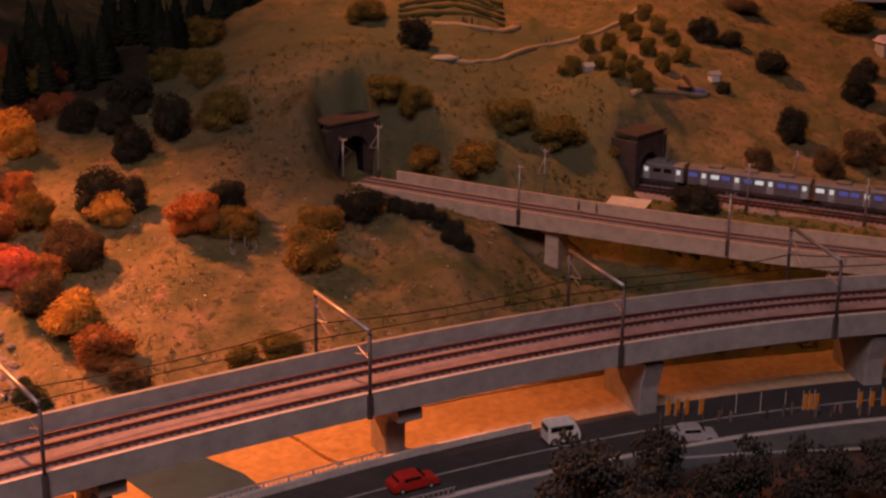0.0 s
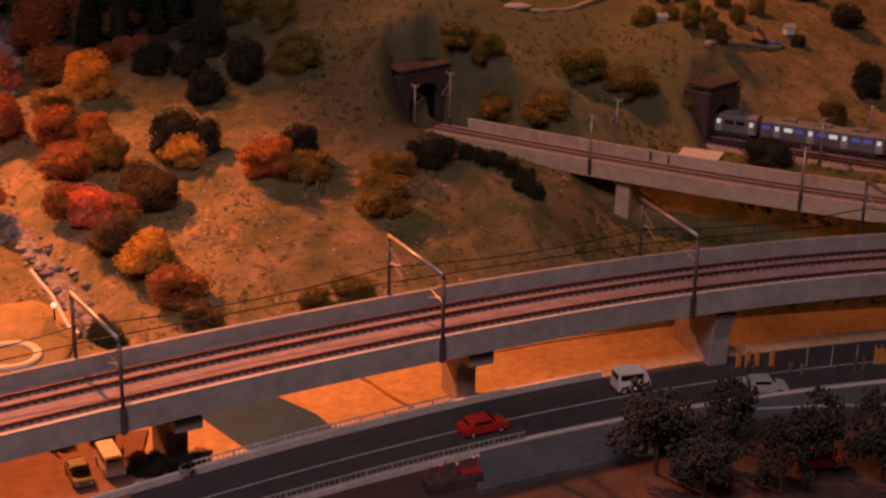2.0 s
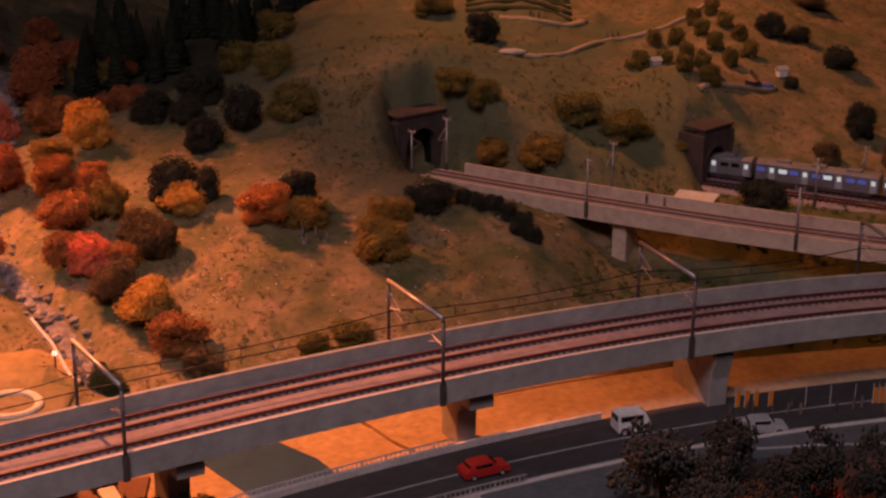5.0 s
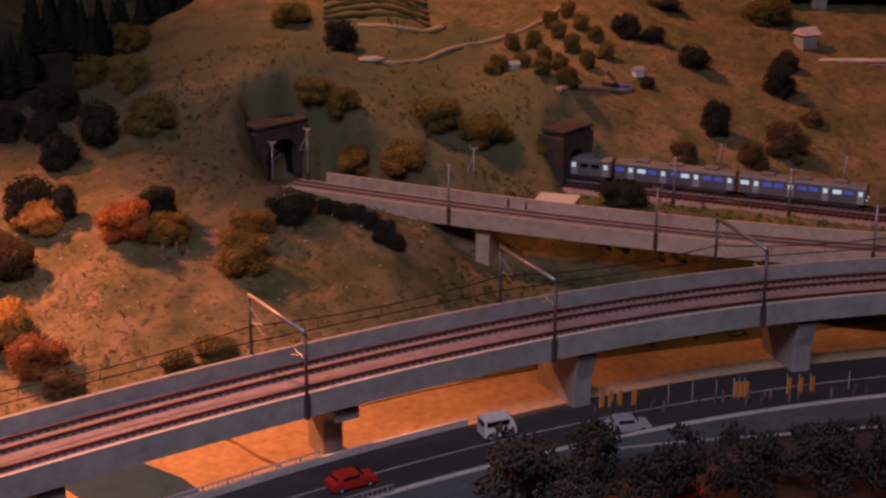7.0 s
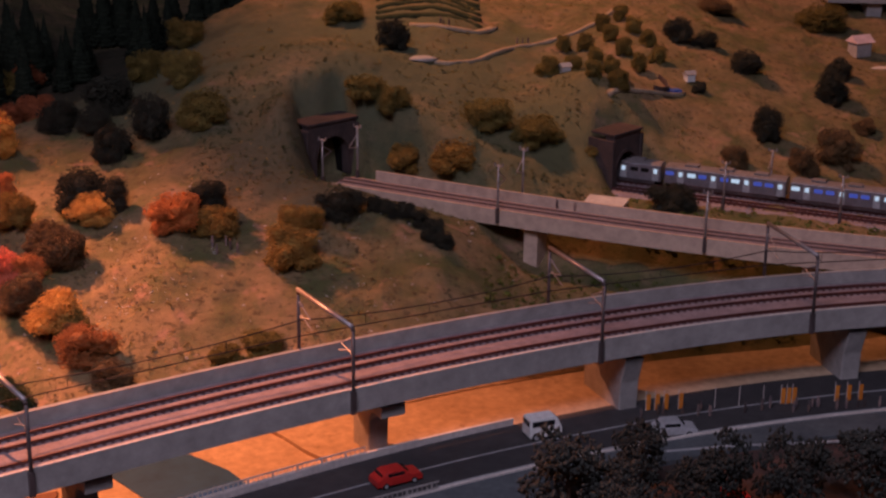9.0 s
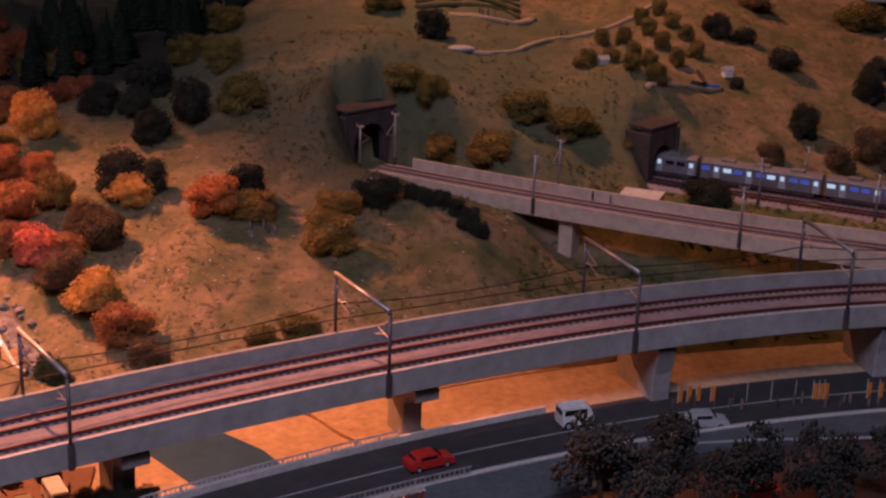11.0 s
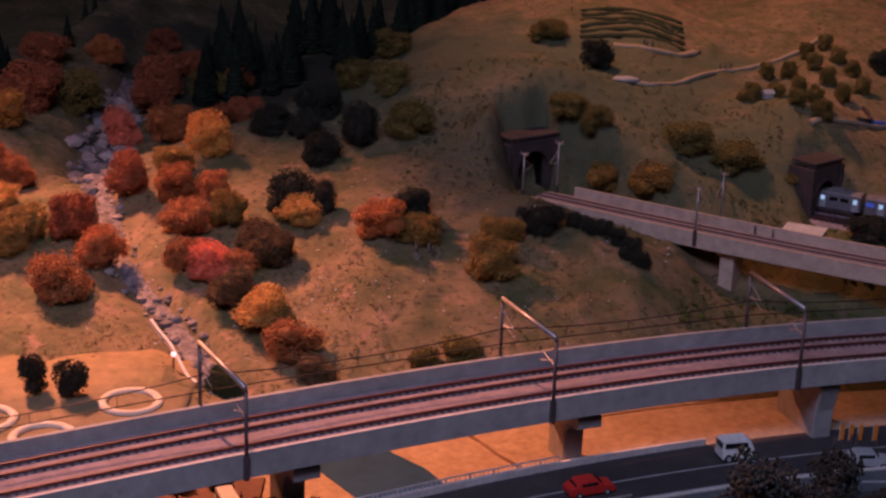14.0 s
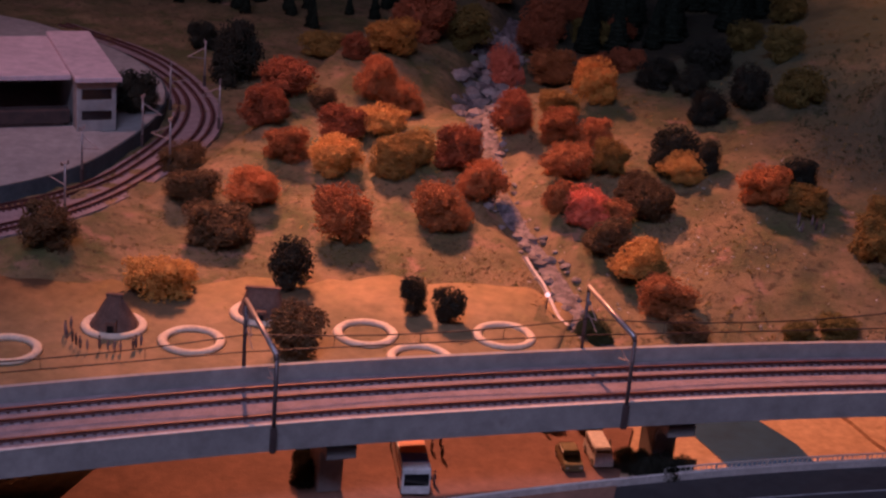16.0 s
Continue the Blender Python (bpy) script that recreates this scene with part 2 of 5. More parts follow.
def box(bm, cx, cy, cz, sx, sy, sz, bevel=0.0, turn=0.0, taper=1.0):
    r = bmesh.ops.create_cube(bm, size=1)
    c, s = math.cos(turn), math.sin(turn)
    if bevel:
        for v in r["verts"]:
            v.co = Vector((v.co.x * sx, v.co.y * sy, v.co.z * sz))
        edges = list({e for v in r["verts"] for e in v.link_edges})
        out = bmesh.ops.bevel(bm, geom=edges, offset=bevel, segments=2, affect="EDGES", profile=0.6)
        verts = list({v for f in out["faces"] for v in f.verts} | {v for v in r["verts"] if v.is_valid})
    else:
        verts = r["verts"]
        for v in verts:
            v.co = Vector((v.co.x * sx, v.co.y * sy, v.co.z * sz))
    for v in verts:
        k = taper if v.co.z > 0 else 1.0
        x, y = v.co.x * k, v.co.y * k
        v.co = Vector((cx + c * x - s * y, cy + s * x + c * y, cz + v.co.z))
    return bm


def rod(bm, a, b, r, sides=6, r2=None):
    a, b = Vector(a), Vector(b)
    d = b - a
    q = d.to_track_quat("Z", "Y").to_matrix().to_4x4()
    bmesh.ops.create_cone(bm, cap_ends=True, segments=sides, radius1=r, radius2=r if r2 is None else r2, depth=d.length, matrix=Matrix.Translation((a + b) / 2) @ q)
    return bm


def sweep(bm, path, profile, closed=True):
    """Draws a profile of (across, up) along a path of (x, y, z)."""
    rings = []
    for i, p in enumerate(path):
        a, b = Vector(path[max(0, i - 1)]), Vector(path[min(len(path) - 1, i + 1)])
        d = (b - a)
        d.z = 0
        d.normalize()
        side = Vector((-d.y, d.x, 0))
        rings.append([bm.verts.new(Vector(p) + side * u + Vector((0, 0, v))) for u, v in profile])
    n = len(profile)
    for r0, r1 in zip(rings, rings[1:]):
        for k in range(n if closed else n - 1):
            bm.faces.new((r0[k], r0[(k + 1) % n], r1[(k + 1) % n], r1[k]))
    if closed:
        bm.faces.new(rings[0])
        bm.faces.new(list(reversed(rings[-1])))
    return bm


def rect(u0, u1, v0, v1):
    return [(u0, v0), (u1, v0), (u1, v1), (u0, v1)]


def along(fn, x0, x1, n, z):
    return [(x0 + (x1 - x0) * i / n, fn(x0 + (x1 - x0) * i / n), z) for i in range(n + 1)]


def at_x(fn, x):
    """Place and heading on a line of the plan."""
    d = (fn(x + 0.005) - fn(x - 0.005)) / 0.01
    return x, fn(x), math.atan(d)


def offset(path, u):
    out = []
    for i, p in enumerate(path):
        a, b = Vector(path[max(0, i - 1)]), Vector(path[min(len(path) - 1, i + 1)])
        d = (b - a).normalized()
        out.append((p[0] - d.y * u, p[1] + d.x * u, p[2]))
    return out


def resample(path, step):
    out, carry = [], 0.0
    for a, b in zip(path, path[1:]):
        a, b = Vector(a), Vector(b)
        length = (b - a).length
        s = carry
        while s < length:
            out.append(((a + (b - a) * (s / length)), math.atan2(b.y - a.y, b.x - a.x)))
            s += step
        carry = s - length
    return out

# ---- the lie of the land, in metres of the model ----
GROUND = 0.02


def smooth(a, b, v):
    u = min(1.0, max(0.0, (v - a) / (b - a)))
    return u * u * (3 - 2 * u)


def viaduct_y(x):
    """Centre line of the long viaduct."""
    return 1.6415 + 0.5327 * x - 0.2291 * x * x - 0.0841 * x ** 3 - 0.22 * min(0.0, x + 0.60) ** 2


STREAM = ((1.45, -0.21), (1.565, -0.29), (1.65, -0.38), (1.774, -0.50), (1.856, -0.544), (1.942, -0.605), (2.006, -0.659), (2.088, -0.716), (2.209, -0.771), (2.463, -0.871), (2.622, -0.891), (2.848, -0.921))


def stream_x(y):
    """Centre line of the mountain stream."""
    for (y0, x0), (y1, x1) in zip(STREAM, STREAM[1:]):
        if y <= y1 or y1 == STREAM[-1][0]:
            return x0 + (x1 - x0) * (y - y0) / (y1 - y0)


def bridge_y(x):
    """Centre line of the short bridge to the tunnel."""
    return 2.305 - 0.545 * x + 0.13 * max(0.0, x) ** 2 + 0.05 * max(0.0, x) ** 3


def shelf_y(x):
    """Centre line of the rear railway."""
    return 2.555 - 0.455 * x


def bump(x, y, cx, cy, sx, sy):
    return math.exp(-((x - cx) / sx) ** 2 / 2 - ((y - cy) / sy) ** 2 / 2)


MOUTHS = ((-0.122, 2.420, 41, 0.096, 0.103), (0.345, 2.405, 46, 0.070, 0.097))


def land(x, y):
    """Height of the ground at a place of the plan."""
    back = y - max(viaduct_y(max(-1.4, min(x, 1.2))) + 0.07, 1.70 + 0.2 * min(0.0, x + 0.6))
    z = GROUND
    z += 0.14 * smooth(0.02, 0.9, back) + 0.08 * smooth(0.85, 2.2, back)
    z += 0.04 * smooth(-0.52, -0.30, x) * (1 - smooth(0.02, 0.28, x)) * smooth(0.02, 0.30, back)
    z += 0.09 * bump(x, y, -0.18, 2.98, 0.30, 0.33) + 0.02 * bump(x, y, -0.42, 2.18, 0.2, 0.2)
    z += 0.05 * bump(x, y, -0.15, 2.54, 0.09, 0.07) + 0.06 * bump(x, y, 0.31, 2.52, 0.07, 0.06)
    # behind the ridge the land falls to the wooded valley
    r = (y - 2.45) - 1.36 * (x + 0.66)
    z -= 0.11 * smooth(0.0, 0.3, r) * smooth(-1.1, -0.7, x)
    # right-hand mountain with the orchard
    z += 0.09 * bump(x, y, 0.40, 2.95, 0.24, 0.40) + 0.08 * smooth(2.6, 3.4, y) * smooth(0.1, 0.5, x)
    # ravine under the short bridge
    if x > -0.15:
        under = bridge_y(x) - y
        z = z + (0.03 - z) * smooth(0.02, 0.22, x) * smooth(-0.10, 0.02, under) * (1 - smooth(0.50, 0.75, x)) * smooth(0.0, 0.06, back)
        z = z + (0.085 - z) * smooth(0.50, 0.75, x) * smooth(-0.04, 0.02, under) * smooth(0.02, 0.1, back)
        # level ground of the rear railway
        s = shelf_y(x) - y
        z = z + (0.098 - z) * smooth(0.295, 0.325, x) * smooth(-0.055, -0.025, s) * (1 - smooth(0.05, 0.16, under + 0.16))
    if -0.22 < x < 0.22:
        cut = (1 - smooth(0.04, 0.22, bridge_y(x) + 0.03 - y)) * (1 - smooth(0.050 + 0.025 * smooth(-0.12, -0.06, x), 0.080 + 0.040 * smooth(-0.12, -0.06, x), y - bridge_y(x))) * smooth(-0.20, -0.14, x)
        z = z + (min(z, 0.10) - z) * cut
    z += 0.045 * bump(x, y, -0.190, 2.372, 0.030, 0.04)
    # clear mouths of the two tunnels
    for mx, my, turn, wide, low in MOUTHS:
        c, q = math.cos(radians(turn)), math.sin(radians(turn))
        u, v = (x - mx) * c + (y - my) * q, -(x - mx) * q + (y - my) * c
        if abs(u) < 0.09 and -0.10 < v < 0.06:
            edge_ = wide / 2 - 0.002 + (0.45 * min(0.0, v) if u < 0 else 0.0)
            k = (1 - smooth(edge_ - 0.006, edge_ + 0.010, abs(u))) * (1 - smooth(0.030, 0.052, v)) * smooth(-0.095, -0.06, v)
            z = z + (min(z, low) - z) * k
    # stream bed
    if y > 1.62:
        d = abs(x - stream_x(y))
        z -= 0.018 * (1 - smooth(0.015, 0.06, d)) * smooth(1.66, 1.8, y)
    # terrace of the depot on the left
    yard = (1 - smooth(-1.19, -1.10, x)) * smooth(1.50, 1.62, y)
    z = z + (0.045 - z) * yard
    z += 0.006 * smooth(0.05, 0.3, back) * (noise.noise((x * 9, y * 9, 0.3)) + 0.5 * noise.noise((x * 23, y * 23, 1.3)))
    return z

# ---- ground ----


def build_land():
    x0, x1, y0, y1, step = -2.3, 1.7, 0.45, 4.3, 0.0105
    nx, ny = int((x1 - x0) / step), int((y1 - y0) / step)
    verts = []
    for j in range(ny + 1):
        for i in range(nx + 1):
            x, y = x0 + i * step, y0 + j * step
            z = land(x, y)
            rough = smooth(GROUND + 0.006, GROUND + 0.03, z)
            z += rough * (0.005 * noise.noise((x * 38, y * 38, 4.0)) + 0.0028 * noise.noise((x * 110, y * 110, 8.0)))
            verts.append((x, y, z))
    faces = [(j * (nx + 1) + i, j * (nx + 1) + i + 1, (j + 1) * (nx + 1) + i + 1, (j + 1) * (nx + 1) + i) for j in range(ny) for i in range(nx)]
    me = bpy.data.meshes.new("ground")
    me.from_pydata(verts, [], faces)
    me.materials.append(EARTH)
    me.shade_smooth()
    return tagged(new("ground", me), "autumn hillside of brown and green scatter on a model layout", "ground", kind="structure")


build_land()


def sheet(name, mat, label, pts_a, pts_b, lift, follow=False, n=40):
    """A strip of ground between two lines of (x, y), with a small edge."""
    bm = bmesh.new()

    def pick(pts, u):
        k = u * (len(pts) - 1)
        i = min(int(k), len(pts) - 2)
        f = k - i
        return pts[i][0] + (pts[i + 1][0] - pts[i][0]) * f, pts[i][1] + (pts[i + 1][1] - pts[i][1]) * f
    rows = []
    for i in range(n + 1):
        a, b = pick(pts_a, i / n), pick(pts_b, i / n)
        row = []
        for k in range(5):
            x, y = a[0] + (b[0] - a[0]) * k / 4, a[1] + (b[1] - a[1]) * k / 4
            z = (land(x, y) if follow else GROUND) + lift
            row.append(bm.verts.new((x, y, z)))
        rows.append(row)
    for r0, r1 in zip(rows, rows[1:]):
        for k in range(4):
            bm.faces.new((r0[k], r0[k + 1], r1[k + 1], r1[k]))
    ext = bmesh.ops.extrude_face_region(bm, geom=bm.faces[:])
    for v in ext["geom"]:
        if isinstance(v, bmesh.types.BMVert):
            v.co.z -= 0.006
    return structure(name, bm, mat, label, follow)


def road_y(x):
    """Middle of the street in front of the viaduct."""
    return 1.55 + 0.56 * x - 0.30 * x * x if x < 0.3 else 1.691 + 0.38 * (x - 0.3) - 0.3 * (x - 0.3) ** 2


xs = [-1.2 + 0.05 * i for i in range(49)]
sheet("road", ASPHALT, "dark asphalt street in front of the viaduct", [(x, road_y(x) - 0.063) for x in xs], [(x, road_y(x) + 0.057) for x in xs], 0.004, n=80)
sheet("sand_field", SAND, "bare sandy ground beside the viaduct", [(x, road_y(x) + 0.059) for x in xs], [(x, max(viaduct_y(x) + 0.10, road_y(x) + 0.075)) for x in xs], 0.003, n=80)
edge = [(-1.5 + 0.0245 * i, 1.40 + 0.41 * smooth(-1.5, -0.5, -1.5 + 0.0245 * i) + 0.05 * (i % 40) / 40 + 0.05 * noise.noise((i * 0.37, 0.5, 2.0)) + 0.02 * noise.noise((i * 1.3, 3.5, 2.0))) for i in range(41)]
sheet("village_ground", VILLAGE, "sandy earth of the pit-house village", [(-1.5 + 0.0255 * i, viaduct_y(-1.5 + 0.0255 * i) + 0.02) for i in range(41)], edge, 0.0030, True, n=80)
xp = [-0.02 + 0.05 * i for i in range(21)]
sheet("pavement", PAVING, "pale grey pavement of the square", [(x, road_y(x) - 0.066 - (0.085 - 0.035 * smooth(0.12, 0.3, x))) for x in xp], [(x, road_y(x) - 0.065) for x in xp], 0.007, n=50)
sheet("parking_ground", CARPARK, "reddish brown earth of the car park", [(-0.85, 0.95), (-0.65, 1.13), (-0.50, 1.25), (-0.36, 1.335)], [(-0.85, 1.22), (-0.65, 1.345), (-0.50, 1.445), (-0.375, 1.50)], 0.0055, n=30)
# sheet whose dark colour stands in for shadow before the street
sheet("soil", SHADED_SOIL, "bare soil in front of the street, coloured dark for shade", [(x, 0.5) for x in (-1.0, -0.5, 0, 0.5, 1.0, 1.6)], [(x, road_y(x) - 0.066) for x in (-1.0, -0.8, -0.6, -0.4, -0.2, 0, 0.2, 0.4, 0.6, 0.8, 1.0, 1.2)], 0.002, n=60)

KERB_A, KERB_B = (-0.162, 1.652), (-0.082, 1.562)
bm = bmesh.new()
sweep(bm, [(KERB_A[0] + (KERB_B[0] - KERB_A[0]) * i / 8, KERB_A[1] + (KERB_B[1] - KERB_A[1]) * i / 8 + 0.003 * math.sin(i), GROUND) for i in range(9)], [(-0.004, 0), (-0.003, 0.0075), (0.002, 0.0075), (0.005, 0)])
structure("kerb_sand", bm, SAND, "low sandy ledge across the bare ground")

# stream and the pool below the viaduct
bm = bmesh.new()
ys = [1.66 + 0.0125 * i for i in range(104)]
rows = []
for y in ys:
    wdt = 0.016 + 0.010 * noise.noise((y * 8, 2.0, 0.0)) + 0.005 * smooth(2.1, 2.6, y)
    rows.append([bm.verts.new((stream_x(y) + wdt * u, y, land(stream_x(y) + wdt * u, y) + 0.0045 - 0.002 * abs(u) + 0.004 * noise.noise((y * 40, u * 9, 0)))) for u in (-1, -0.6, -0.2, 0.2, 0.6, 1)])
for r0, r1 in zip(rows, rows[1:]):
    for k in range(5):
        bm.faces.new((r0[k], r0[k + 1], r1[k + 1], r1[k]))
structure("water_stream", bm, RAPIDS, "white mountain stream tumbling over stones", True)
sheet("water_pool", WATER, "dark still river water below the viaduct", [(-0.46, 1.68), (-0.40, 1.61), (-0.332, 1.544), (-0.257, 1.458)], [(-0.36, 1.70), (-0.27, 1.61), (-0.20, 1.553), (-0.168, 1.508)], 0.0037, n=30)


def blob(seed, flat=0.7, rough=0.35, sub=2):
    bm = bmesh.new()
    bmesh.ops.create_icosphere(bm, subdivisions=sub, radius=0.5)
    for v in bm.verts:
        k = 1 + rough * noise.noise(v.co * 2.6 + Vector((seed * 3.1, seed, 0)))
        v.co = Vector((v.co.x * k, v.co.y * k, v.co.z * k * flat))
    return bm


rng = random.Random(4)
rock_meshes = [mesh_of("boulder", blob(i, 0.6, 0.5, 1), ROCK) for i in range(4)]
for i in range(330):
    y = 1.74 + 1.10 * rng.random()
    s = rng.choice((-1, 1))
    x = stream_x(y) + s * (0.003 + (0.028 + 0.018 * smooth(2.2, 2.6, y)) * rng.random())
    k = 0.006 + (0.015 + 0.026 * smooth(2.15, 2.5, y)) * rng.random() ** 2
    ob = new("boulder", rock_meshes[i % 4])
    ob.matrix_world = pose(x, y, land(x, y) + k * 0.15, 0, 0, rng.random() * 360) @ Matrix.Diagonal((k, k * (0.7 + 0.5 * rng.random()), k, 1))
    tagged(ob, "grey boulder on the bank of the stream", "rock", "boulders of the stream")

# retaining wall beside the stream
bm = bmesh.new()
sweep(bm, [(stream_x(1.76 + 0.02 * i) - 0.030, 1.76 + 0.02 * i, land(stream_x(1.76 + 0.02 * i) - 0.03, 1.76 + 0.02 * i)) for i in range(9)], rect(-0.002, 0.002, -0.008, 0.007))
structure("trim_stream_wall", bm, PALE, "low pale concrete wall along the stream")

# ---- long viaduct ----
TOP, SOFFIT, DECK = 0.1295, 0.100, 0.1115
HALF = 0.0620
VX0, VX1 = -1.45, 1.35
line = along(viaduct_y, VX0, VX1, 160, 0.0)
viaduct = empty("viaduct", pose(0, 0, 0), "long curved grey concrete double-track railway viaduct on piers", "viaduct")
bm = bmesh.new()
sweep(bm, line, [(-HALF, SOFFIT), (-HALF, DECK), (HALF, DECK), (HALF, SOFFIT), (HALF - 0.012, SOFFIT - 0.006), (-HALF + 0.012, SOFFIT - 0.006)])
part("girder", bm, CONCRETE, viaduct)
for nm, s in (("parapet", -1), ("parapet", 1)):
    bm = bmesh.new()
    sweep(bm, line, rect(s * (HALF + 0.002) if s < 0 else HALF - 0.0025, s * (HALF - 0.0025) if s < 0 else HALF + 0.002, SOFFIT + 0.001, TOP - 0.0012))
    w = part(nm, bm, CONCRETE, viaduct)
    bm = bmesh.new()
    sweep(bm, line, rect(s * HALF - (0.0024 if s < 0 else 0.0027), s * HALF + (0.0014 if s < 0 else 0.0027), TOP - 0.0012, TOP))
    part("coping", bm, PALE if s < 0 else CONCRETE, w, "pale coping along the parapet" if s < 0 else "")
bm = bmesh.new()
sweep(bm, line, [(-0.0585, DECK), (-0.057, DECK + 0.002), (0.057, DECK + 0.002), (0.0585, DECK)])
part("ballast_bed", bm, BALLAST, viaduct, "pinkish grey ballast bed")

PIERS = (-0.94, -0.635, -0.338, -0.045, 0.245, 0.545, 0.86)
for i, px in enumerate(PIERS):
    x, y, a = at_x(viaduct_y, px)
    hammer = i < 4
    # half widths across the line, from the foot up
    steps = ((0.014, 0.0185), (0.066, 0.0195), (0.0795, 0.030)) if hammer else ((0.014, 0.044), (0.060, 0.046), (0.0935, 0.056))
    bm = bmesh.new()
    loops = [[bm.verts.new((x + math.cos(a) * t - math.sin(a) * u, y + math.sin(a) * t + math.cos(a) * u, z)) for t, u in ((-0.0125, -w), (0.0125, -w), (0.0125, w), (-0.0125, w))] for z, w in steps]
    for r0, r1 in zip(loops, loops[1:]):
        for k in range(4):
            bm.faces.new((r0[k], r0[(k + 1) % 4], r1[(k + 1) % 4], r1[k]))
    bm.faces.new(list(reversed(loops[0])))
    bm.faces.new(loops[-1])
    bmesh.ops.bevel(bm, geom=bm.edges[:], offset=0.0012, segments=1, affect="EDGES")
    pier = part("pier", bm, CONCRETE, viaduct)
    if hammer:
        bm = bmesh.new()
        box(bm, x, y, 0.0868, 0.030, 0.108, 0.0135, 0.0012, a)
        part("pier_head", bm, CONCRETE, pier)


def track(name, path, label, gauge, z, sleeper_len, step, group, steel=RUST, block=SLEEPER):
    """Two rails on short wooden blocks, each sleeper a piece of its own."""
    t = empty(name, pose(0, 0, 0), label, "railway track", group)
    base = [(p[0], p[1], p[2] + z) for p in path]
    for s in (-1, 1):
        bm = bmesh.new()
        sweep(bm, offset(base, s * gauge / 2), [(-0.0019, 0.0012), (0.0019, 0.0012), (0.0009, 0.0020), (0.0013, 0.0040), (-0.0013, 0.0040), (-0.0009, 0.0020)])
        part("rail", bm, steel, t)
    bm = bmesh.new()
    for s in (-1, 1):
        box(bm, 0, s * gauge / 2, 0.0002, 0.0032, sleeper_len - gauge, 0.0022)
    me = mesh_of("sleeper", bm, block)
    for p, a in resample(base, step):
        ob = new("sleeper", me)
        ob.matrix_world = pose(p.x, p.y, p.z, 0, 0, math.degrees(a))
        ob.parent = t
    return t


GAUGE = 0.0225
near_line = [p for p in line if -1.2 <= p[0] <= 1.2]
for u in (0.0290, -0.0315):
    track("railway_track", offset(near_line, u), "rusty railway track on short wooden blocks along the viaduct", GAUGE, DECK + 0.0018, 0.0315, 0.0094, "tracks of the viaduct")

# catenary portals over the viaduct
POLE_TOP = 0.2005


def portal(px):
    x, y, a = at_x(viaduct_y, px)
    p = empty("catenary_portal", pose(x, y, 0, 0, 0, math.degrees(a)), "grey steel catenary portal standing on the viaduct", "catenary portal", "catenary portals")
    for s in (-1, 1):
        v = s * 0.0655
        bm = bmesh.new()
        rod(bm, (0, v, SOFFIT + 0.002), (0, v, POLE_TOP - 0.004), 0.0021, 8)
        rod(bm, (0, v, POLE_TOP - 0.0045), (0, v - s * 0.004, POLE_TOP), 0.0023, 8)
        mast = part("mast", bm, DARKSTEEL, p, "dark steel mast", True)
        bm = bmesh.new()
        box(bm, 0, v - s * 0.0003, SOFFIT + 0.0135, 0.0062, 0.0050, 0.027, 0.0012)
        part("mast_foot", bm, DARKSTEEL, mast)
        # cantilever arm with insulators
        bm = bmesh.new()
        w = s * 0.036
        rod(bm, (0, v, 0.188), (0, w, 0.1745), 0.0007, 5)
        rod(bm, (0, v, 0.168), (0, w, 0.1745), 0.0007, 5)
        rod(bm, (0, w - s * 0.004, 0.163), (0, v - s * 0.006, 0.1725), 0.0006, 5)
        for k in (0.2, 0.28):
            c = Vector((0, v, 0.188)).lerp(Vector((0, w, 0.1745)), k)
            rod(bm, c - Vector((0, 0.0008, 0)), c + Vector((0, 0.0008, 0)), 0.0016, 8)
        part("bracket", bm, STEEL, p, "pale bracket with insulators")
    bm = bmesh.new()
    rod(bm, (0, -0.0635, POLE_TOP), (0, 0.0665, POLE_TOP), 0.0026, 8)
    part("beam", bm, STEEL, p, "light steel cross beam", True)
    return p


PORTALS = (-0.995, -0.693, -0.398, -0.094, 0.195, 0.4735, 0.76, 1.05)
for px in PORTALS:
    portal(px)


def wire(a, b, z0, sag, r=0.00055):
    bm = bmesh.new()
    pts = [Vector(a).lerp(Vector(b), i / 8) + Vector((0, 0, z0 - sag * 4 * (i / 8) * (1 - i / 8))) for i in range(9)]
    sweep(bm, pts, rect(-r, r, -r, r))
    return bm


def knots(u):
    out = []
    for px in PORTALS:
        x, y, a = at_x(viaduct_y, px)
        out.append((x - math.sin(a) * u, y + math.cos(a) * u, 0))
    return out


cat = empty("overhead_wire", pose(0, 0, 0), "dark catenary wires strung along the far masts", "overhead wire", "overhead wires")
ks = knots(0.064)
for p, q in zip(ks, ks[1:]):
    part("contact_wire", wire(p, q, 0.1450, 0.0), WIRE, cat)
    part("carrier_wire", wire(p, q, 0.1640, 0.008), WIRE, cat)
bm = bmesh.new()
for p, q in zip(ks, ks[1:]):
    for f in (0.25, 0.5, 0.75):
        w = Vector(p).lerp(Vector(q), f)
        rod(bm, (w.x, w.y, 0.1450), (w.x, w.y, 0.1640 - 0.032 * f * (1 - f)), 0.0004, 4)
tagged(part("droppers", bm, WIRE, cat), kind="stuff")

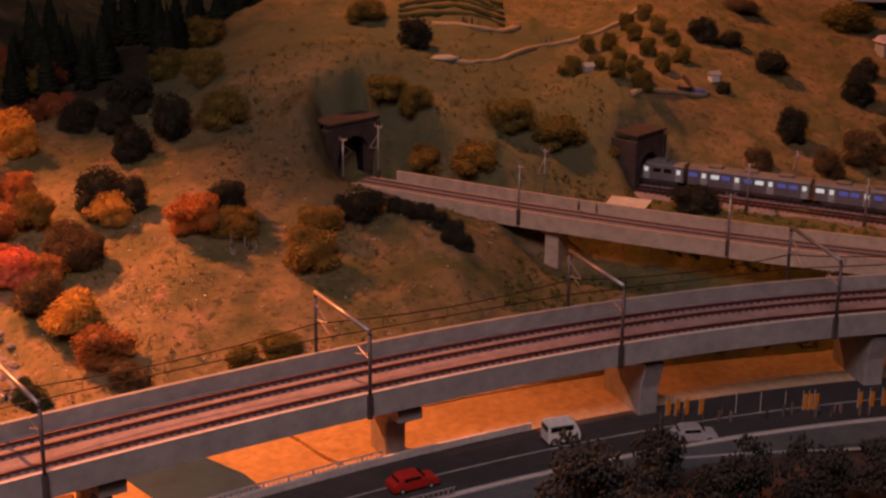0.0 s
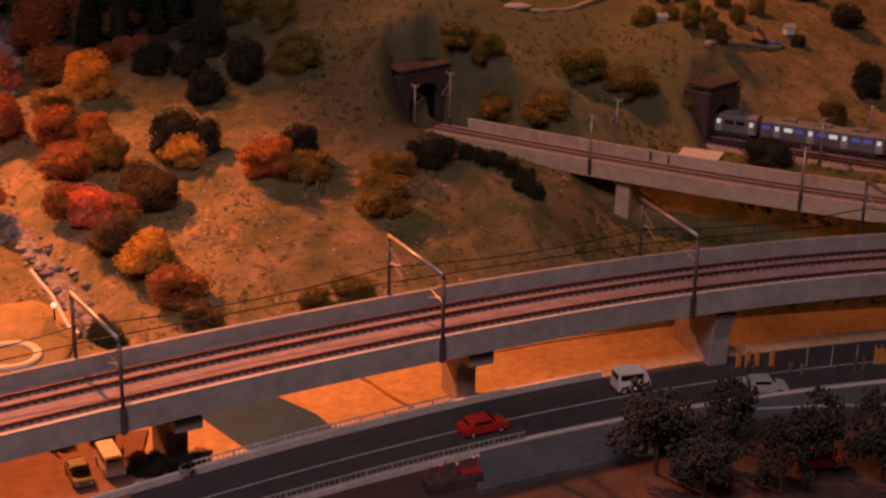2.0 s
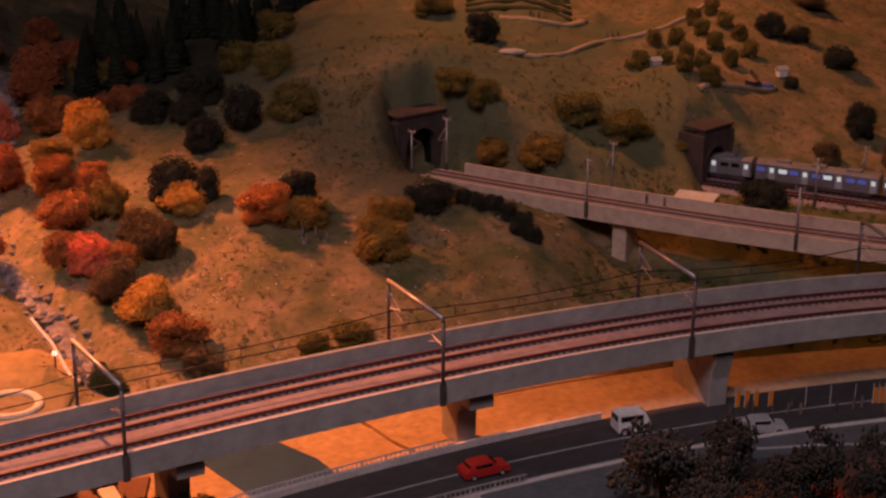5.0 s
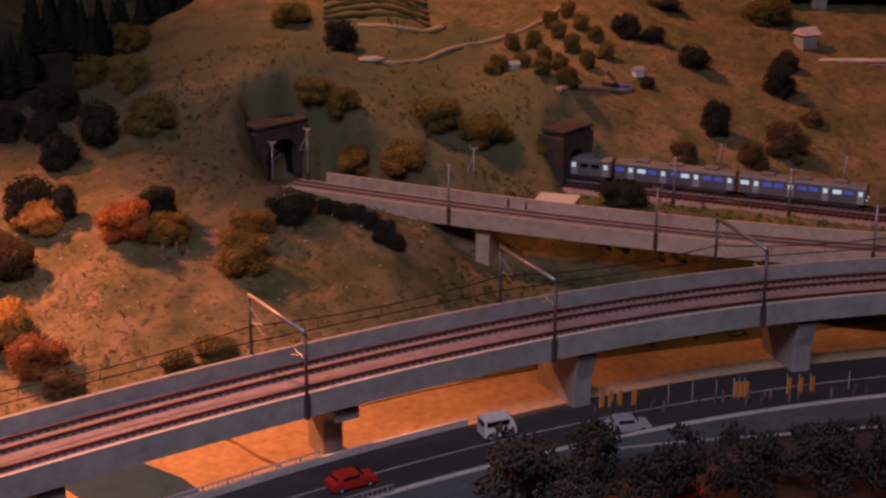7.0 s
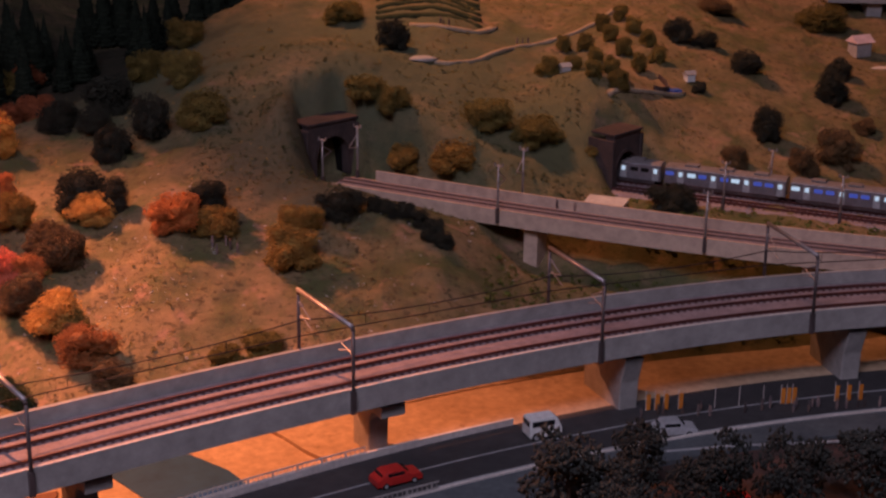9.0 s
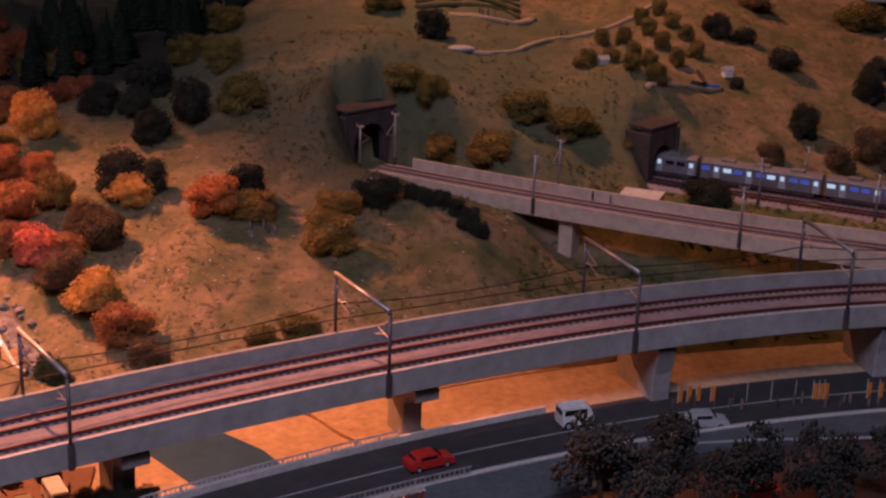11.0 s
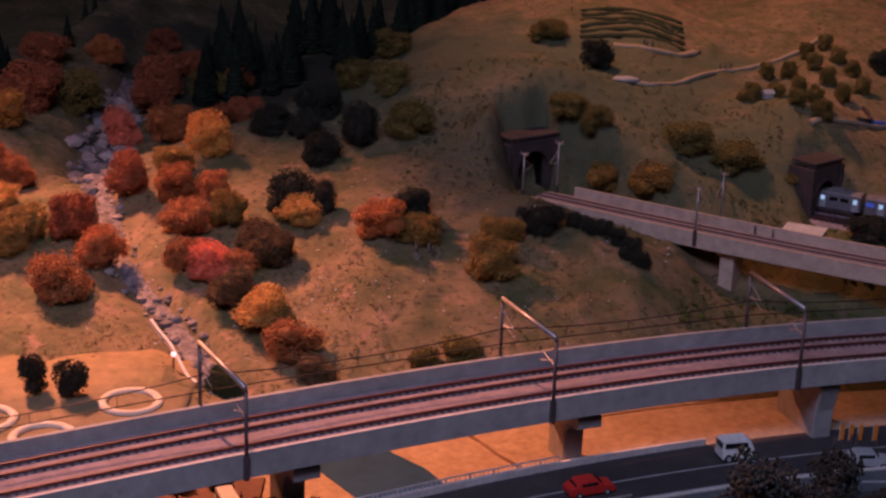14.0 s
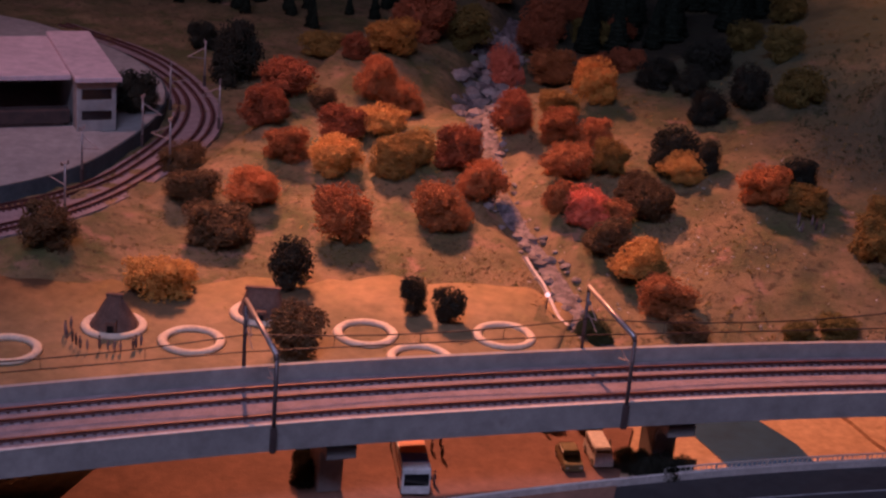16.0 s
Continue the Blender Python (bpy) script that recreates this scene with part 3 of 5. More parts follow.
# ---- short bridge to the tunnel ----
BT, BD, BS = 0.1325, 0.1165, 0.1020
bl = along(bridge_y, -0.105, 1.25, 70, 0.0)
bridge = empty("railway_bridge", pose(0, 0, 0), "tan concrete girder bridge leading into a tunnel", "bridge")
bm = bmesh.new()
sweep(bm, bl, [(-0.026, BS), (-0.030, BD), (0.030, BD), (0.030, BS)])
part("girder", bm, TAN, bridge)
bm = bmesh.new()
sweep(bm, [p for p in bl if p[0] > -0.078], rect(0.0285, 0.032, BS + 0.001, BT))
part("parapet", bm, TAN, bridge)
bm = bmesh.new()
sweep(bm, bl, rect(-0.033, -0.0295, BS - 0.004, BD + 0.0055))
part("edge_beam", bm, TAN, bridge)
bm = bmesh.new()
sweep(bm, bl, [(-0.026, BD), (-0.022, BD + 0.002), (0.022, BD + 0.002), (0.026, BD)])
part("ballast_bed", bm, BALLAST, bridge)
for px in (0.187, 0.56):
    x, y, a = at_x(bridge_y, px)
    bm = bmesh.new()
    box(bm, x, y, 0.058, 0.022, 0.040, 0.10, 0.0015, a)
    part("pier", bm, TAN, bridge)
x, y, a = at_x(bridge_y, 0.03)
bm = bmesh.new()
box(bm, x, y, 0.075, 0.03, 0.058, 0.058, 0.0015, a)
part("abutment", bm, TAN, bridge)
track("railway_track", [p for p in bl if p[0] < 1.2], "dull single railway track on the tan bridge", 0.0165, BD + 0.0008, 0.026, 0.0094, "tracks of the bridge", DULLRAIL, DECKGREY)


def mast(px, fn, u, h, base, label, arm=1.0):
    x, y, a = at_x(fn, px)
    m = empty("catenary_mast", pose(x - math.sin(a) * u, y + math.cos(a) * u, base, 0, 0, math.degrees(a)), label, "catenary mast", "single catenary masts")
    bm = bmesh.new()
    rod(bm, (0, 0, -0.002), (0, 0, h), 0.0019, 8, 0.0015)
    part("mast", bm, STEEL, m, "", True)
    bm = bmesh.new()
    box(bm, 0, 0, 0.010, 0.005, 0.005, 0.024, 0.001)
    part("mast_foot", bm, DARKSTEEL, m)
    bm = bmesh.new()
    s = -1 if u > 0 else 1
    rod(bm, (0, 0, h * 0.86), (0, s * 0.026 * arm, h * 0.68), 0.0009, 5)
    rod(bm, (0, 0, h * 0.62), (0, s * 0.026 * arm, h * 0.68), 0.0009, 5)
    rod(bm, (-0.007, 0, h * 0.97), (0.007, 0, h * 0.97), 0.0011, 5)
    for k in (-0.006, 0.006):
        rod(bm, (k, 0, h * 0.97), (k, 0, h * 1.02), 0.0013, 6)
    part("bracket", bm, STEEL, m)
    return m


mast(0.145, bridge_y, -0.036, 0.088, 0.104, "grey catenary mast on the edge of the tan bridge")
mast(0.425, bridge_y, -0.036, 0.088, 0.104, "grey catenary mast on the edge of the tan bridge")
mast(0.70, bridge_y, -0.036, 0.088, 0.104, "grey catenary mast on the edge of the tan bridge")
mast(-0.120, bridge_y, -0.030, 0.082, 0.108, "grey catenary mast beside the tunnel mouth")
mast(-0.094, bridge_y, 0.026, 0.094, 0.108, "grey catenary mast beside the tunnel mouth")
mast(0.150, bridge_y, 0.045, 0.100, 0.098, "grey catenary mast behind the tan bridge")


def tunnel(x, y, z, turn, width, height, depth, label):
    """A brick portal with an arched opening, running back into the hill; local -y is the mouth."""
    t = empty("tunnel_portal", pose(x, y, z, 0, 0, turn), label, "tunnel portal")
    r, spring = width * 0.33, height * 0.40
    arch = [(r, 0), (r, spring)] + [(r * math.cos(math.pi * i / 12), spring + r * math.sin(math.pi * i / 12)) for i in range(1, 12)] + [(-r, spring), (-r, 0)]
    half = [(r, 0), (r, spring)] + [(r * math.cos(math.pi * i / 12), spring + r * math.sin(math.pi * i / 12)) for i in range(1, 12)] + [(-r, spring), (-r, 0)]
    rim = [(width / 2, 0), (width / 2, spring)] + [(max(-width / 2, min(width / 2, 0.9 * width * math.cos(math.pi * i / 12))), min(height, spring + 1.2 * width * math.sin(math.pi * i / 12))) for i in range(1, 12)] + [(-width / 2, spring), (-width / 2, 0)]
    bm = bmesh.new()
    quads = [[bm.verts.new((u, yy, v)) for u, v in ring_] for yy in (0.0, 0.016) for ring_ in (half, rim)]
    hf, rf, hb, rb = quads
    for k in range(len(half) - 1):
        bm.faces.new((hf[k], rf[k], rf[k + 1], hf[k + 1]))
        bm.faces.new((hb[k], hb[k + 1], rb[k + 1], rb[k]))
        bm.faces.new((hf[k], hf[k + 1], hb[k + 1], hb[k]))
        bm.faces.new((rf[k], rb[k], rb[k + 1], rf[k + 1]))
    wall = part("portal_wall", bm, BRICK, t)
    bm = bmesh.new()
    box(bm, 0, 0.020, height + 0.002, width + 0.006, 0.046, 0.004, 0.0008)
    part("coping", bm, BRICK, t)
    # lining of the bore, its darkness put into the colour
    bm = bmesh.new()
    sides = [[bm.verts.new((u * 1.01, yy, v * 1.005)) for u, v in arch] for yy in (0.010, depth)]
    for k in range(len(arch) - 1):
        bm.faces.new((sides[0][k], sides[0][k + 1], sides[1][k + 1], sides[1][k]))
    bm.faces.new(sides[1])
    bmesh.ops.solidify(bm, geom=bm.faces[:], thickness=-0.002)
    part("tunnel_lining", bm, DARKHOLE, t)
    # brick ring of the arch
    n = 13
    for k in range(n):
        a0, a1 = math.pi * k / n, math.pi * (k + 0.88) / n
        bm = bmesh.new()
        pts = [(rr * math.cos(a), rr * math.sin(a)) for rr, a in ((r, a0), (r * 1.22, a0), (r * 1.22, a1), (r, a1))]
        f0 = [bm.verts.new((u, -0.0016, spring + v)) for u, v in pts]
        f1 = [bm.verts.new((u, 0.001, spring + v)) for u, v in pts]
        bm.faces.new(f0)
        bm.faces.new(list(reversed(f1)))
        for q in range(4):
            bm.faces.new((f0[q], f1[q], f1[(q + 1) % 4], f0[(q + 1) % 4]))
        part("brick", bm, BRICK, t)
    for s in (-1, 1):
        bm = bmesh.new()
        box(bm, s * (width / 2 + 0.002), 0.022, height * 0.46, 0.006, 0.05, height * 0.92, 0.001)
        part("wing_wall", bm, BRICK, t)
    return t


tunnel(-0.122, 2.420, 0.106, 41, 0.096, 0.090, 0.16, "dark red brick tunnel mouth in the hillside")
tunnel(0.345, 2.405, 0.098, 46, 0.070, 0.088, 0.16, "dark red brick tunnel mouth of the rear railway")

# ---- rear railway and its train ----
rl = along(shelf_y, 0.29, 1.5, 60, 0.0)
bm = bmesh.new()
sweep(bm, rl, [(-0.055, 0.094), (-0.045, 0.1015), (0.045, 0.1015), (0.055, 0.094)])
structure("trim_rear_ballast", bm, BALLAST, "ballast bed of the rear railway")
for u in (0.022, -0.022):
    track("railway_track", offset(rl, u), "rusty railway track on the hillside shelf", 0.0165, 0.1015, 0.026, 0.0094, "tracks of the rear railway")
for px, u in ((0.50, -0.052), (0.545, 0.05), (0.66, -0.052), (0.72, 0.05), (0.83, -0.052), (0.95, 0.05)):
    mast(px, shelf_y, u, 0.078, 0.097, "grey catenary mast beside the rear railway")


def train_car(s, cab, label):
    """One railway carriage whose middle lies s metres along the rear railway."""
    x = 0.29 + s * math.cos(math.atan(0.455))
    px, py, a = at_x(shelf_y, x)
    px, py = px - math.sin(a) * 0.022, py + math.cos(a) * 0.022
    L, W, H = 0.192, 0.031, 0.038
    car = empty("railway_carriage", pose(px, py, 0.1055, 0, 0, math.degrees(a)) @ Matrix.Diagonal((1, 1, 0.86, 1)), label, "train carriage", "carriages of the train")
    bm = bmesh.new()
    box(bm, 0, 0, 0.023, L, W, 0.030, 0.0015)
    body = part("body", bm, TRAINSIDE, car)
    bm = bmesh.new()
    sweep(bm, [(-L / 2 + 0.001, 0, 0.0372), (L / 2 - 0.001, 0, 0.0372)], [(-W / 2 + 0.0005, 0), (W / 2 - 0.0005, 0), (W / 2 - 0.004, 0.0030), (0, 0.0042), (-W / 2 + 0.004, 0.0030)])
    part("roof", bm, TRAINROOF, car)
    for k in (-0.055, 0.0, 0.055):
        bm = bmesh.new()
        box(bm, k, 0, 0.0425, 0.022, 0.015, 0.004, 0.0008)
        part("roof_unit", bm, TRAINROOF, car)
    bm = bmesh.new()
    box(bm, 0, 0, 0.005, L - 0.02, W - 0.005, 0.007, 0.0008)
    part("underframe", bm, DARKSTEEL, car)
    for k in (-1, 1):
        for q in (-0.011, 0.011):
            bm = bmesh.new()
            rod(bm, (k * 0.066 + q, -W / 2 + 0.004, 0.0035), (k * 0.066 + q, W / 2 - 0.004, 0.0035), 0.0048, 12)
            part("wheelset", bm, DARKSTEEL, car)
    n = 11
    for k in range(n):
        c = -L / 2 + L * (k + 0.5) / n
        door = k % 3 == 1
        for s2 in (-1, 1):
            bm = bmesh.new()
            if door:
                box(bm, c, s2 * (W / 2 + 0.0002), 0.021, 0.0105, 0.0012, 0.0235, 0.0003)
                d = part("door", bm, SILVER, body)
                bm = bmesh.new()
                box(bm, c, s2 * (W / 2 + 0.0008), 0.0275, 0.0060, 0.0008, 0.0080)
                part("window", bm, LITWHITE, body, "bright white lit door window")
            else:
                box(bm, c, s2 * (W / 2 + 0.0002), 0.0275, 0.0128, 0.0012, 0.0072)
                part("window", bm, BLACKGLASS if (k * 5 + int(s * 41)) % 5 == 0 else LITBLUE if (k * 7 + int(s * 30)) % 4 else LITWHITE, body, "blue glowing window")
    if cab:
        bm = bmesh.new()
        box(bm, L / 2 + 0.0004, 0, 0.029, 0.0012, W * 0.8, 0.011, 0.0003)
        part("windscreen", bm, BLACKGLASS, body, "dark windscreen")
        for q in (-1, 1):
            bm = bmesh.new()
            rod(bm, (L / 2, q * 0.010, 0.0155), (L / 2 + 0.0012, q * 0.010, 0.0155), 0.0016, 8)
            part("headlight", bm, LITWHITE, body, "white headlight")
    return car


train_car(0.019, False, "silver railway carriage with lit windows leaving the tunnel")
train_car(0.217, False, "silver railway carriage with blue lit windows")
train_car(0.415, True, "silver leading carriage with blue lit windows and headlights")

# ---- trees ----


def crown_mesh(seed, lobes, chunks, chunk, spread=0.36, solid=0.86, low=0.16, thick=0.74):
    """A crown of foam leaves in a box of unit size: flattened lobes, each covered with many small tufts; the origin is its underside."""
    rnd = random.Random(seed)
    balls = [(Vector((0.04 * rnd.gauss(0, 1), 0.04 * rnd.gauss(0, 1), 0.46)), 0.36)]
    for k in range(lobes):
        a, r = 6.283 * (k + 0.7 * rnd.random()) / lobes * 1.62, spread * (0.45 + 0.55 * rnd.random())
        z = low + (0.80 - low) * rnd.random() * (1 - 0.35 * r / spread)
        balls.append((Vector((math.cos(a) * r, math.sin(a) * r, z)), 0.11 + 0.11 * rnd.random()))
    verts, faces = [], []
    octa = [(1, 0, 0), (-1, 0, 0), (0, 1, 0), (0, -1, 0), (0, 0, 1), (0, 0, -1)]
    tri = [(0, 2, 4), (2, 1, 4), (1, 3, 4), (3, 0, 4), (2, 0, 5), (1, 2, 5), (3, 1, 5), (0, 3, 5)]
    for centre, r in balls:
        core = bmesh.new()
        bmesh.ops.create_icosphere(core, subdivisions=2, radius=r * solid)
        base = len(verts)
        for v in core.verts:
            p = v.co * (1 + 0.30 * noise.noise(v.co * 14 + centre * 5) + 0.22 * noise.noise(v.co * 34 + centre * 9))
            verts.append(centre + Vector((p.x, p.y, p.z * thick)))
        faces += [tuple(base + v.index for v in f.verts) for f in core.faces]
        core.free()
    total = sum(b[1] ** 2 for b in balls)
    for centre, r in balls:
        for _ in range(max(4, int(chunks * r * r / total))):
            d = Vector((rnd.gauss(0, 1), rnd.gauss(0, 1), rnd.gauss(0, 1))).normalized()
            p = d * r * (0.62 + 0.56 * rnd.random())
            p = centre + Vector((p.x, p.y, p.z * thick))
            q = Euler((rnd.random() * 6, rnd.random() * 6, rnd.random() * 6)).to_matrix()
            k = chunk * (0.5 + 0.9 * rnd.random())
            base = len(verts)
            for o in octa:
                verts.append(p + q @ (Vector(o) * k * (0.6 + 0.7 * rnd.random())))
            faces += [tuple(base + i for i in f) for f in tri]
    pts = np.array([v[:] for v in verts])
    lo, hi = np.percentile(pts, 1, axis=0), np.percentile(pts, 99, axis=0)
    pts = (pts - (lo + hi) / 2) / (hi - lo)
    pts[:, 2] = np.maximum(pts[:, 2] + 0.5, -0.02)
    me = bpy.data.meshes.new("crown")
    me.from_pydata(pts.tolist(), [], faces)
    me.materials.append(LEAF["olive"])
    me.shade_smooth()
    return me


CROWNS = [crown_mesh(i + 11, 12 + i % 5, 5200, 0.0165, solid=0.60) for i in range(9)]
TALL = [crown_mesh(i + 31, 13, 3200, 0.021, 0.32, 0.5, 0.10, 0.9) for i in range(3)]
LOOSE = [crown_mesh(i + 51, 17, 1500, 0.023, 0.46, 0.30, 0.10, 0.42) for i in range(5)]
TUFT = crown_mesh(77, 3, 26, 0.13)


def trunk_mesh(seed):
    rnd = random.Random(seed)
    bm = bmesh.new()
    top = Vector((0.03 * rnd.gauss(0, 1), 0.03 * rnd.gauss(0, 1), 0.55))
    rod(bm, (0, 0, -0.12), top, 0.045, 7, 0.022)
    for k in range(4):
        a = k * 1.6 + rnd.random()
        s = top * (0.55 + 0.12 * k)
        rod(bm, s, s + Vector((math.cos(a) * 0.25, math.sin(a) * 0.25, 0.20)), 0.018, 5, 0.006)
    return mesh_of("trunk", bm, BARK)


TRUNKS = [trunk_mesh(i) for i in range(3)]
COLOUR = {"darkred": "dark red", "red": "red", "rust": "rust-brown", "scarlet": "scarlet", "flame": "orange-red", "orange": "orange", "gold": "golden",
          "olive": "olive-green", "amber": "amber", "brown": "dull brown", "dark": "dark green", "pine": "dark grey-brown", "green": "green"}
counter = [0]


def plant(x, y, wide, high, tone, kind="bush", lift=0.0, shapes=None, group="", z=None):
    """One bush or tree: its crown's width and height, and how far the crown stands off the ground."""
    i = counter[0]
    counter[0] += 1
    shapes = shapes or CROWNS
    base = land(x, y) if z is None else z
    word = {"bush": "shrub", "maple": "maple tree", "tree": "tree"}[kind]
    t = empty(kind if kind != "maple" else "maple_tree", pose(x, y, base, 0, 0, (i * 77) % 360), f"{COLOUR[tone]} {word} of clumpy model foliage on the ground", "bush" if kind == "bush" else "tree", group)
    tr = new("trunk", TRUNKS[i % 3])
    tr.parent = t
    tr.scale = (wide, wide, (lift + high * 0.5) / 0.55)
    cr = new("crown", shapes[i % len(shapes)])
    cr.parent = t
    cr.location = (0, 0, lift - 0.004)
    cr.scale = (wide * (1.0 + 0.10 * ((i * 53) % 10) / 10), wide * (0.92 + 0.15 * ((i * 37) % 10) / 10), high + 0.004)
    cr.material_slots[0].link = "OBJECT"
    cr.material_slots[0].material = LEAF[tone]
    return t


MAPLES_LEFT = [
    (-1.272, 2.754, 0.094, 0.042, "amber"), (-1.033, 2.464, 0.083, 0.054, "orange"), (-1.023, 2.614, 0.103, 0.078, "darkred"), (-1.071, 2.396, 0.048, 0.037, "darkred"),
    (-1.116, 2.211, 0.077, 0.056, "darkred"), (-1.115, 2.123, 0.071, 0.055, "darkred"), (-0.992, 2.287, 0.069, 0.069, "red"), (-0.946, 2.295, 0.067, 0.048, "red"),
    (-0.934, 2.166, 0.071, 0.038, "gold"), (-0.985, 2.13, 0.07, 0.049, "darkred"), (-1.03, 2.025, 0.064, 0.048, "red"), (-0.949, 2.021, 0.071, 0.051, "gold"),
    (-0.87, 2.047, 0.063, 0.053, "amber"), (-0.841, 2.078, 0.051, 0.051, "amber"), (-0.788, 2.106, 0.073, 0.057, "darkred"), (-0.729, 2.044, 0.068, 0.056, "red"),
    (-0.756, 1.954, 0.079, 0.057, "rust"), (-0.872, 1.855, 0.072, 0.07, "red"), (-1.027, 1.895, 0.074, 0.045, "flame"), (-1.013, 1.592, 0.082, 0.047, "gold"),
    (-0.951, 2.663, 0.089, 0.076, "olive"),
]
MAPLES_RIGHT = [
    (-0.879, 2.918, 0.084, 0.071, "darkred"), (-0.846, 3.062, 0.082, 0.046, "darkred"), (-0.798, 2.996, 0.086, 0.044, "olive"), (-0.753, 3.06, 0.058, 0.051, "darkred"),
    (-0.871, 2.646, 0.062, 0.068, "scarlet"), (-0.646, 2.372, 0.063, 0.066, "orange"), (-0.742, 2.235, 0.059, 0.067, "darkred"), (-0.689, 2.306, 0.059, 0.04, "amber"),
    (-0.662, 2.226, 0.066, 0.05, "red"), (-0.607, 2.231, 0.054, 0.037, "red"), (-0.62, 2.122, 0.068, 0.047, "rust"), (-0.566, 2.15, 0.056, 0.048, "amber"),
    (-0.6, 2.03, 0.053, 0.048, "rust"), (-0.56, 2.021, 0.062, 0.046, "scarlet"), (-0.452, 2.147, 0.064, 0.037, "gold"), (-0.458, 1.894, 0.073, 0.051, "gold"),
    (-0.409, 1.828, 0.068, 0.045, "rust"), (-0.324, 2.077, 0.074, 0.049, "flame"), (-0.271, 2.081, 0.069, 0.031, "amber"),
]
DARK_SHRUBS = [
    (-0.478, 2.045, 0.066, 0.050, "brown"), (-0.506, 2.095, 0.060, 0.044, "brown"), (-0.520, 2.030, 0.050, 0.034, "rust"), (-0.471, 2.181, 0.076, 0.056, "dark"), (-0.42, 2.156, 0.035, 0.05, "dark"), (-0.515, 1.951, 0.063, 0.05, "brown"),
    (-0.367, 1.778, 0.05, 0.031, "brown"), (-0.284, 2.128, 0.05, 0.041, "dark"), (-0.564, 2.469, 0.066, 0.043, "dark"), (-0.492, 2.513, 0.071, 0.061, "dark"),
    (-0.5, 2.442, 0.056, 0.045, "dark"), (-0.399, 2.366, 0.063, 0.07, "dark"), (-0.452, 2.321, 0.055, 0.048, "dark"), (-1.187, 1.989, 0.073, 0.041, "brown"),
    (-1.107, 1.865, 0.074, 0.043, "brown"), (-1.023, 1.78, 0.087, 0.053, "brown"), (-1.488, 2.652, 0.055, 0.054, "dark"), (-1.331, 2.474, 0.084, 0.115, "dark"),
    (-1.048, 2.201, 0.041, 0.035, "brown"), (-0.432, 1.88, 0.045, 0.036, "olive"), (-1.189, 1.616, 0.078, 0.059, "brown"),
]
HILL_SHRUBS = [
    (-0.322, 2.379, 0.071, 0.05, "olive"), (-0.455, 2.677, 0.062, 0.045, "olive"), (-0.374, 2.548, 0.057, 0.056, "olive"), (-0.396, 2.773, 0.061, 0.044, "olive"),
    (-0.071, 2.454, 0.064, 0.038, "olive"), (-0.025, 2.433, 0.051, 0.036, "olive"), (0.124, 2.419, 0.069, 0.047, "olive"), (0.201, 2.409, 0.078, 0.04, "olive"),
    (-0.004, 2.397, 0.06, 0.04, "amber"), (0.068, 2.365, 0.07, 0.042, "amber"), (-0.098, 2.135, 0.062, 0.038, "dark"), (-0.152, 2.093, 0.058, 0.033, "amber"),
    (-0.16, 2.008, 0.064, 0.054, "amber"), (-0.029, 2.651, 0.051, 0.05, "dark"), (-0.117, 2.792, 0.067, 0.035, "olive"), (-0.186, 1.838, 0.053, 0.028, "olive"),
    (-0.231, 1.822, 0.043, 0.02, "olive"), (0.295, 2.413, 0.045, 0.035, "olive"), (0.494, 2.621, 0.023, 0.016, "dark"),
]
ORCHARD = [
    (0.389, 2.873, 0.027, 0.032, "olive"), (0.35, 2.819, 0.027, 0.034, "olive"), (0.404, 2.807, 0.029, 0.031, "olive"), (0.271, 2.726, 0.028, 0.032, "olive"),
    (0.31, 2.73, 0.03, 0.034, "olive"), (0.357, 2.763, 0.03, 0.035, "olive"), (0.375, 2.705, 0.03, 0.034, "olive"), (0.423, 2.744, 0.028, 0.033, "olive"),
    (0.431, 2.69, 0.03, 0.034, "olive"), (0.28, 2.639, 0.029, 0.031, "olive"), (0.322, 2.673, 0.03, 0.032, "olive"), (0.332, 2.534, 0.028, 0.032, "olive"),
    (0.394, 2.649, 0.029, 0.036, "olive"), (0.238, 2.607, 0.033, 0.035, "olive"), (0.3, 2.517, 0.028, 0.03, "olive"), (0.341, 2.496, 0.035, 0.035, "olive"),
]
SLOPE_TREES = [
    (0.484, 2.792, 0.047, 0.042, "dark"), (0.532, 2.798, 0.043, 0.026, "dark"), (0.593, 2.712, 0.052, 0.04, "dark"), (0.74, 2.679, 0.056, 0.055, "dark"),
    (0.782, 2.791, 0.045, 0.033, "dark"), (0.589, 2.504, 0.05, 0.054, "dark"), (0.632, 2.415, 0.047, 0.041, "brown"), (0.698, 2.463, 0.061, 0.058, "brown"),
    (0.52, 2.408, 0.04, 0.031, "brown"), (0.401, 2.289, 0.073, 0.037, "dark"), (0.806, 3.047, 0.1, 0.045, "olive"), (0.585, 2.984, 0.065, 0.029, "brown"),
    (0.224, 2.592, 0.029, 0.019, "olive"), (0.773, 2.573, 0.035, 0.021, "brown"),
]
BANK_BUSHES = [
    (-0.05, 2.154, 0.025, 0.019, "dark"), (-0.028, 2.14, 0.025, 0.023, "dark"), (-0.005, 2.139, 0.025, 0.024, "dark"), (0.016, 2.128, 0.028, 0.022, "dark"),
    (0.036, 2.104, 0.028, 0.025, "dark"), (0.046, 2.084, 0.029, 0.021, "dark"), (0.024, 2.083, 0.021, 0.017, "dark"),
]


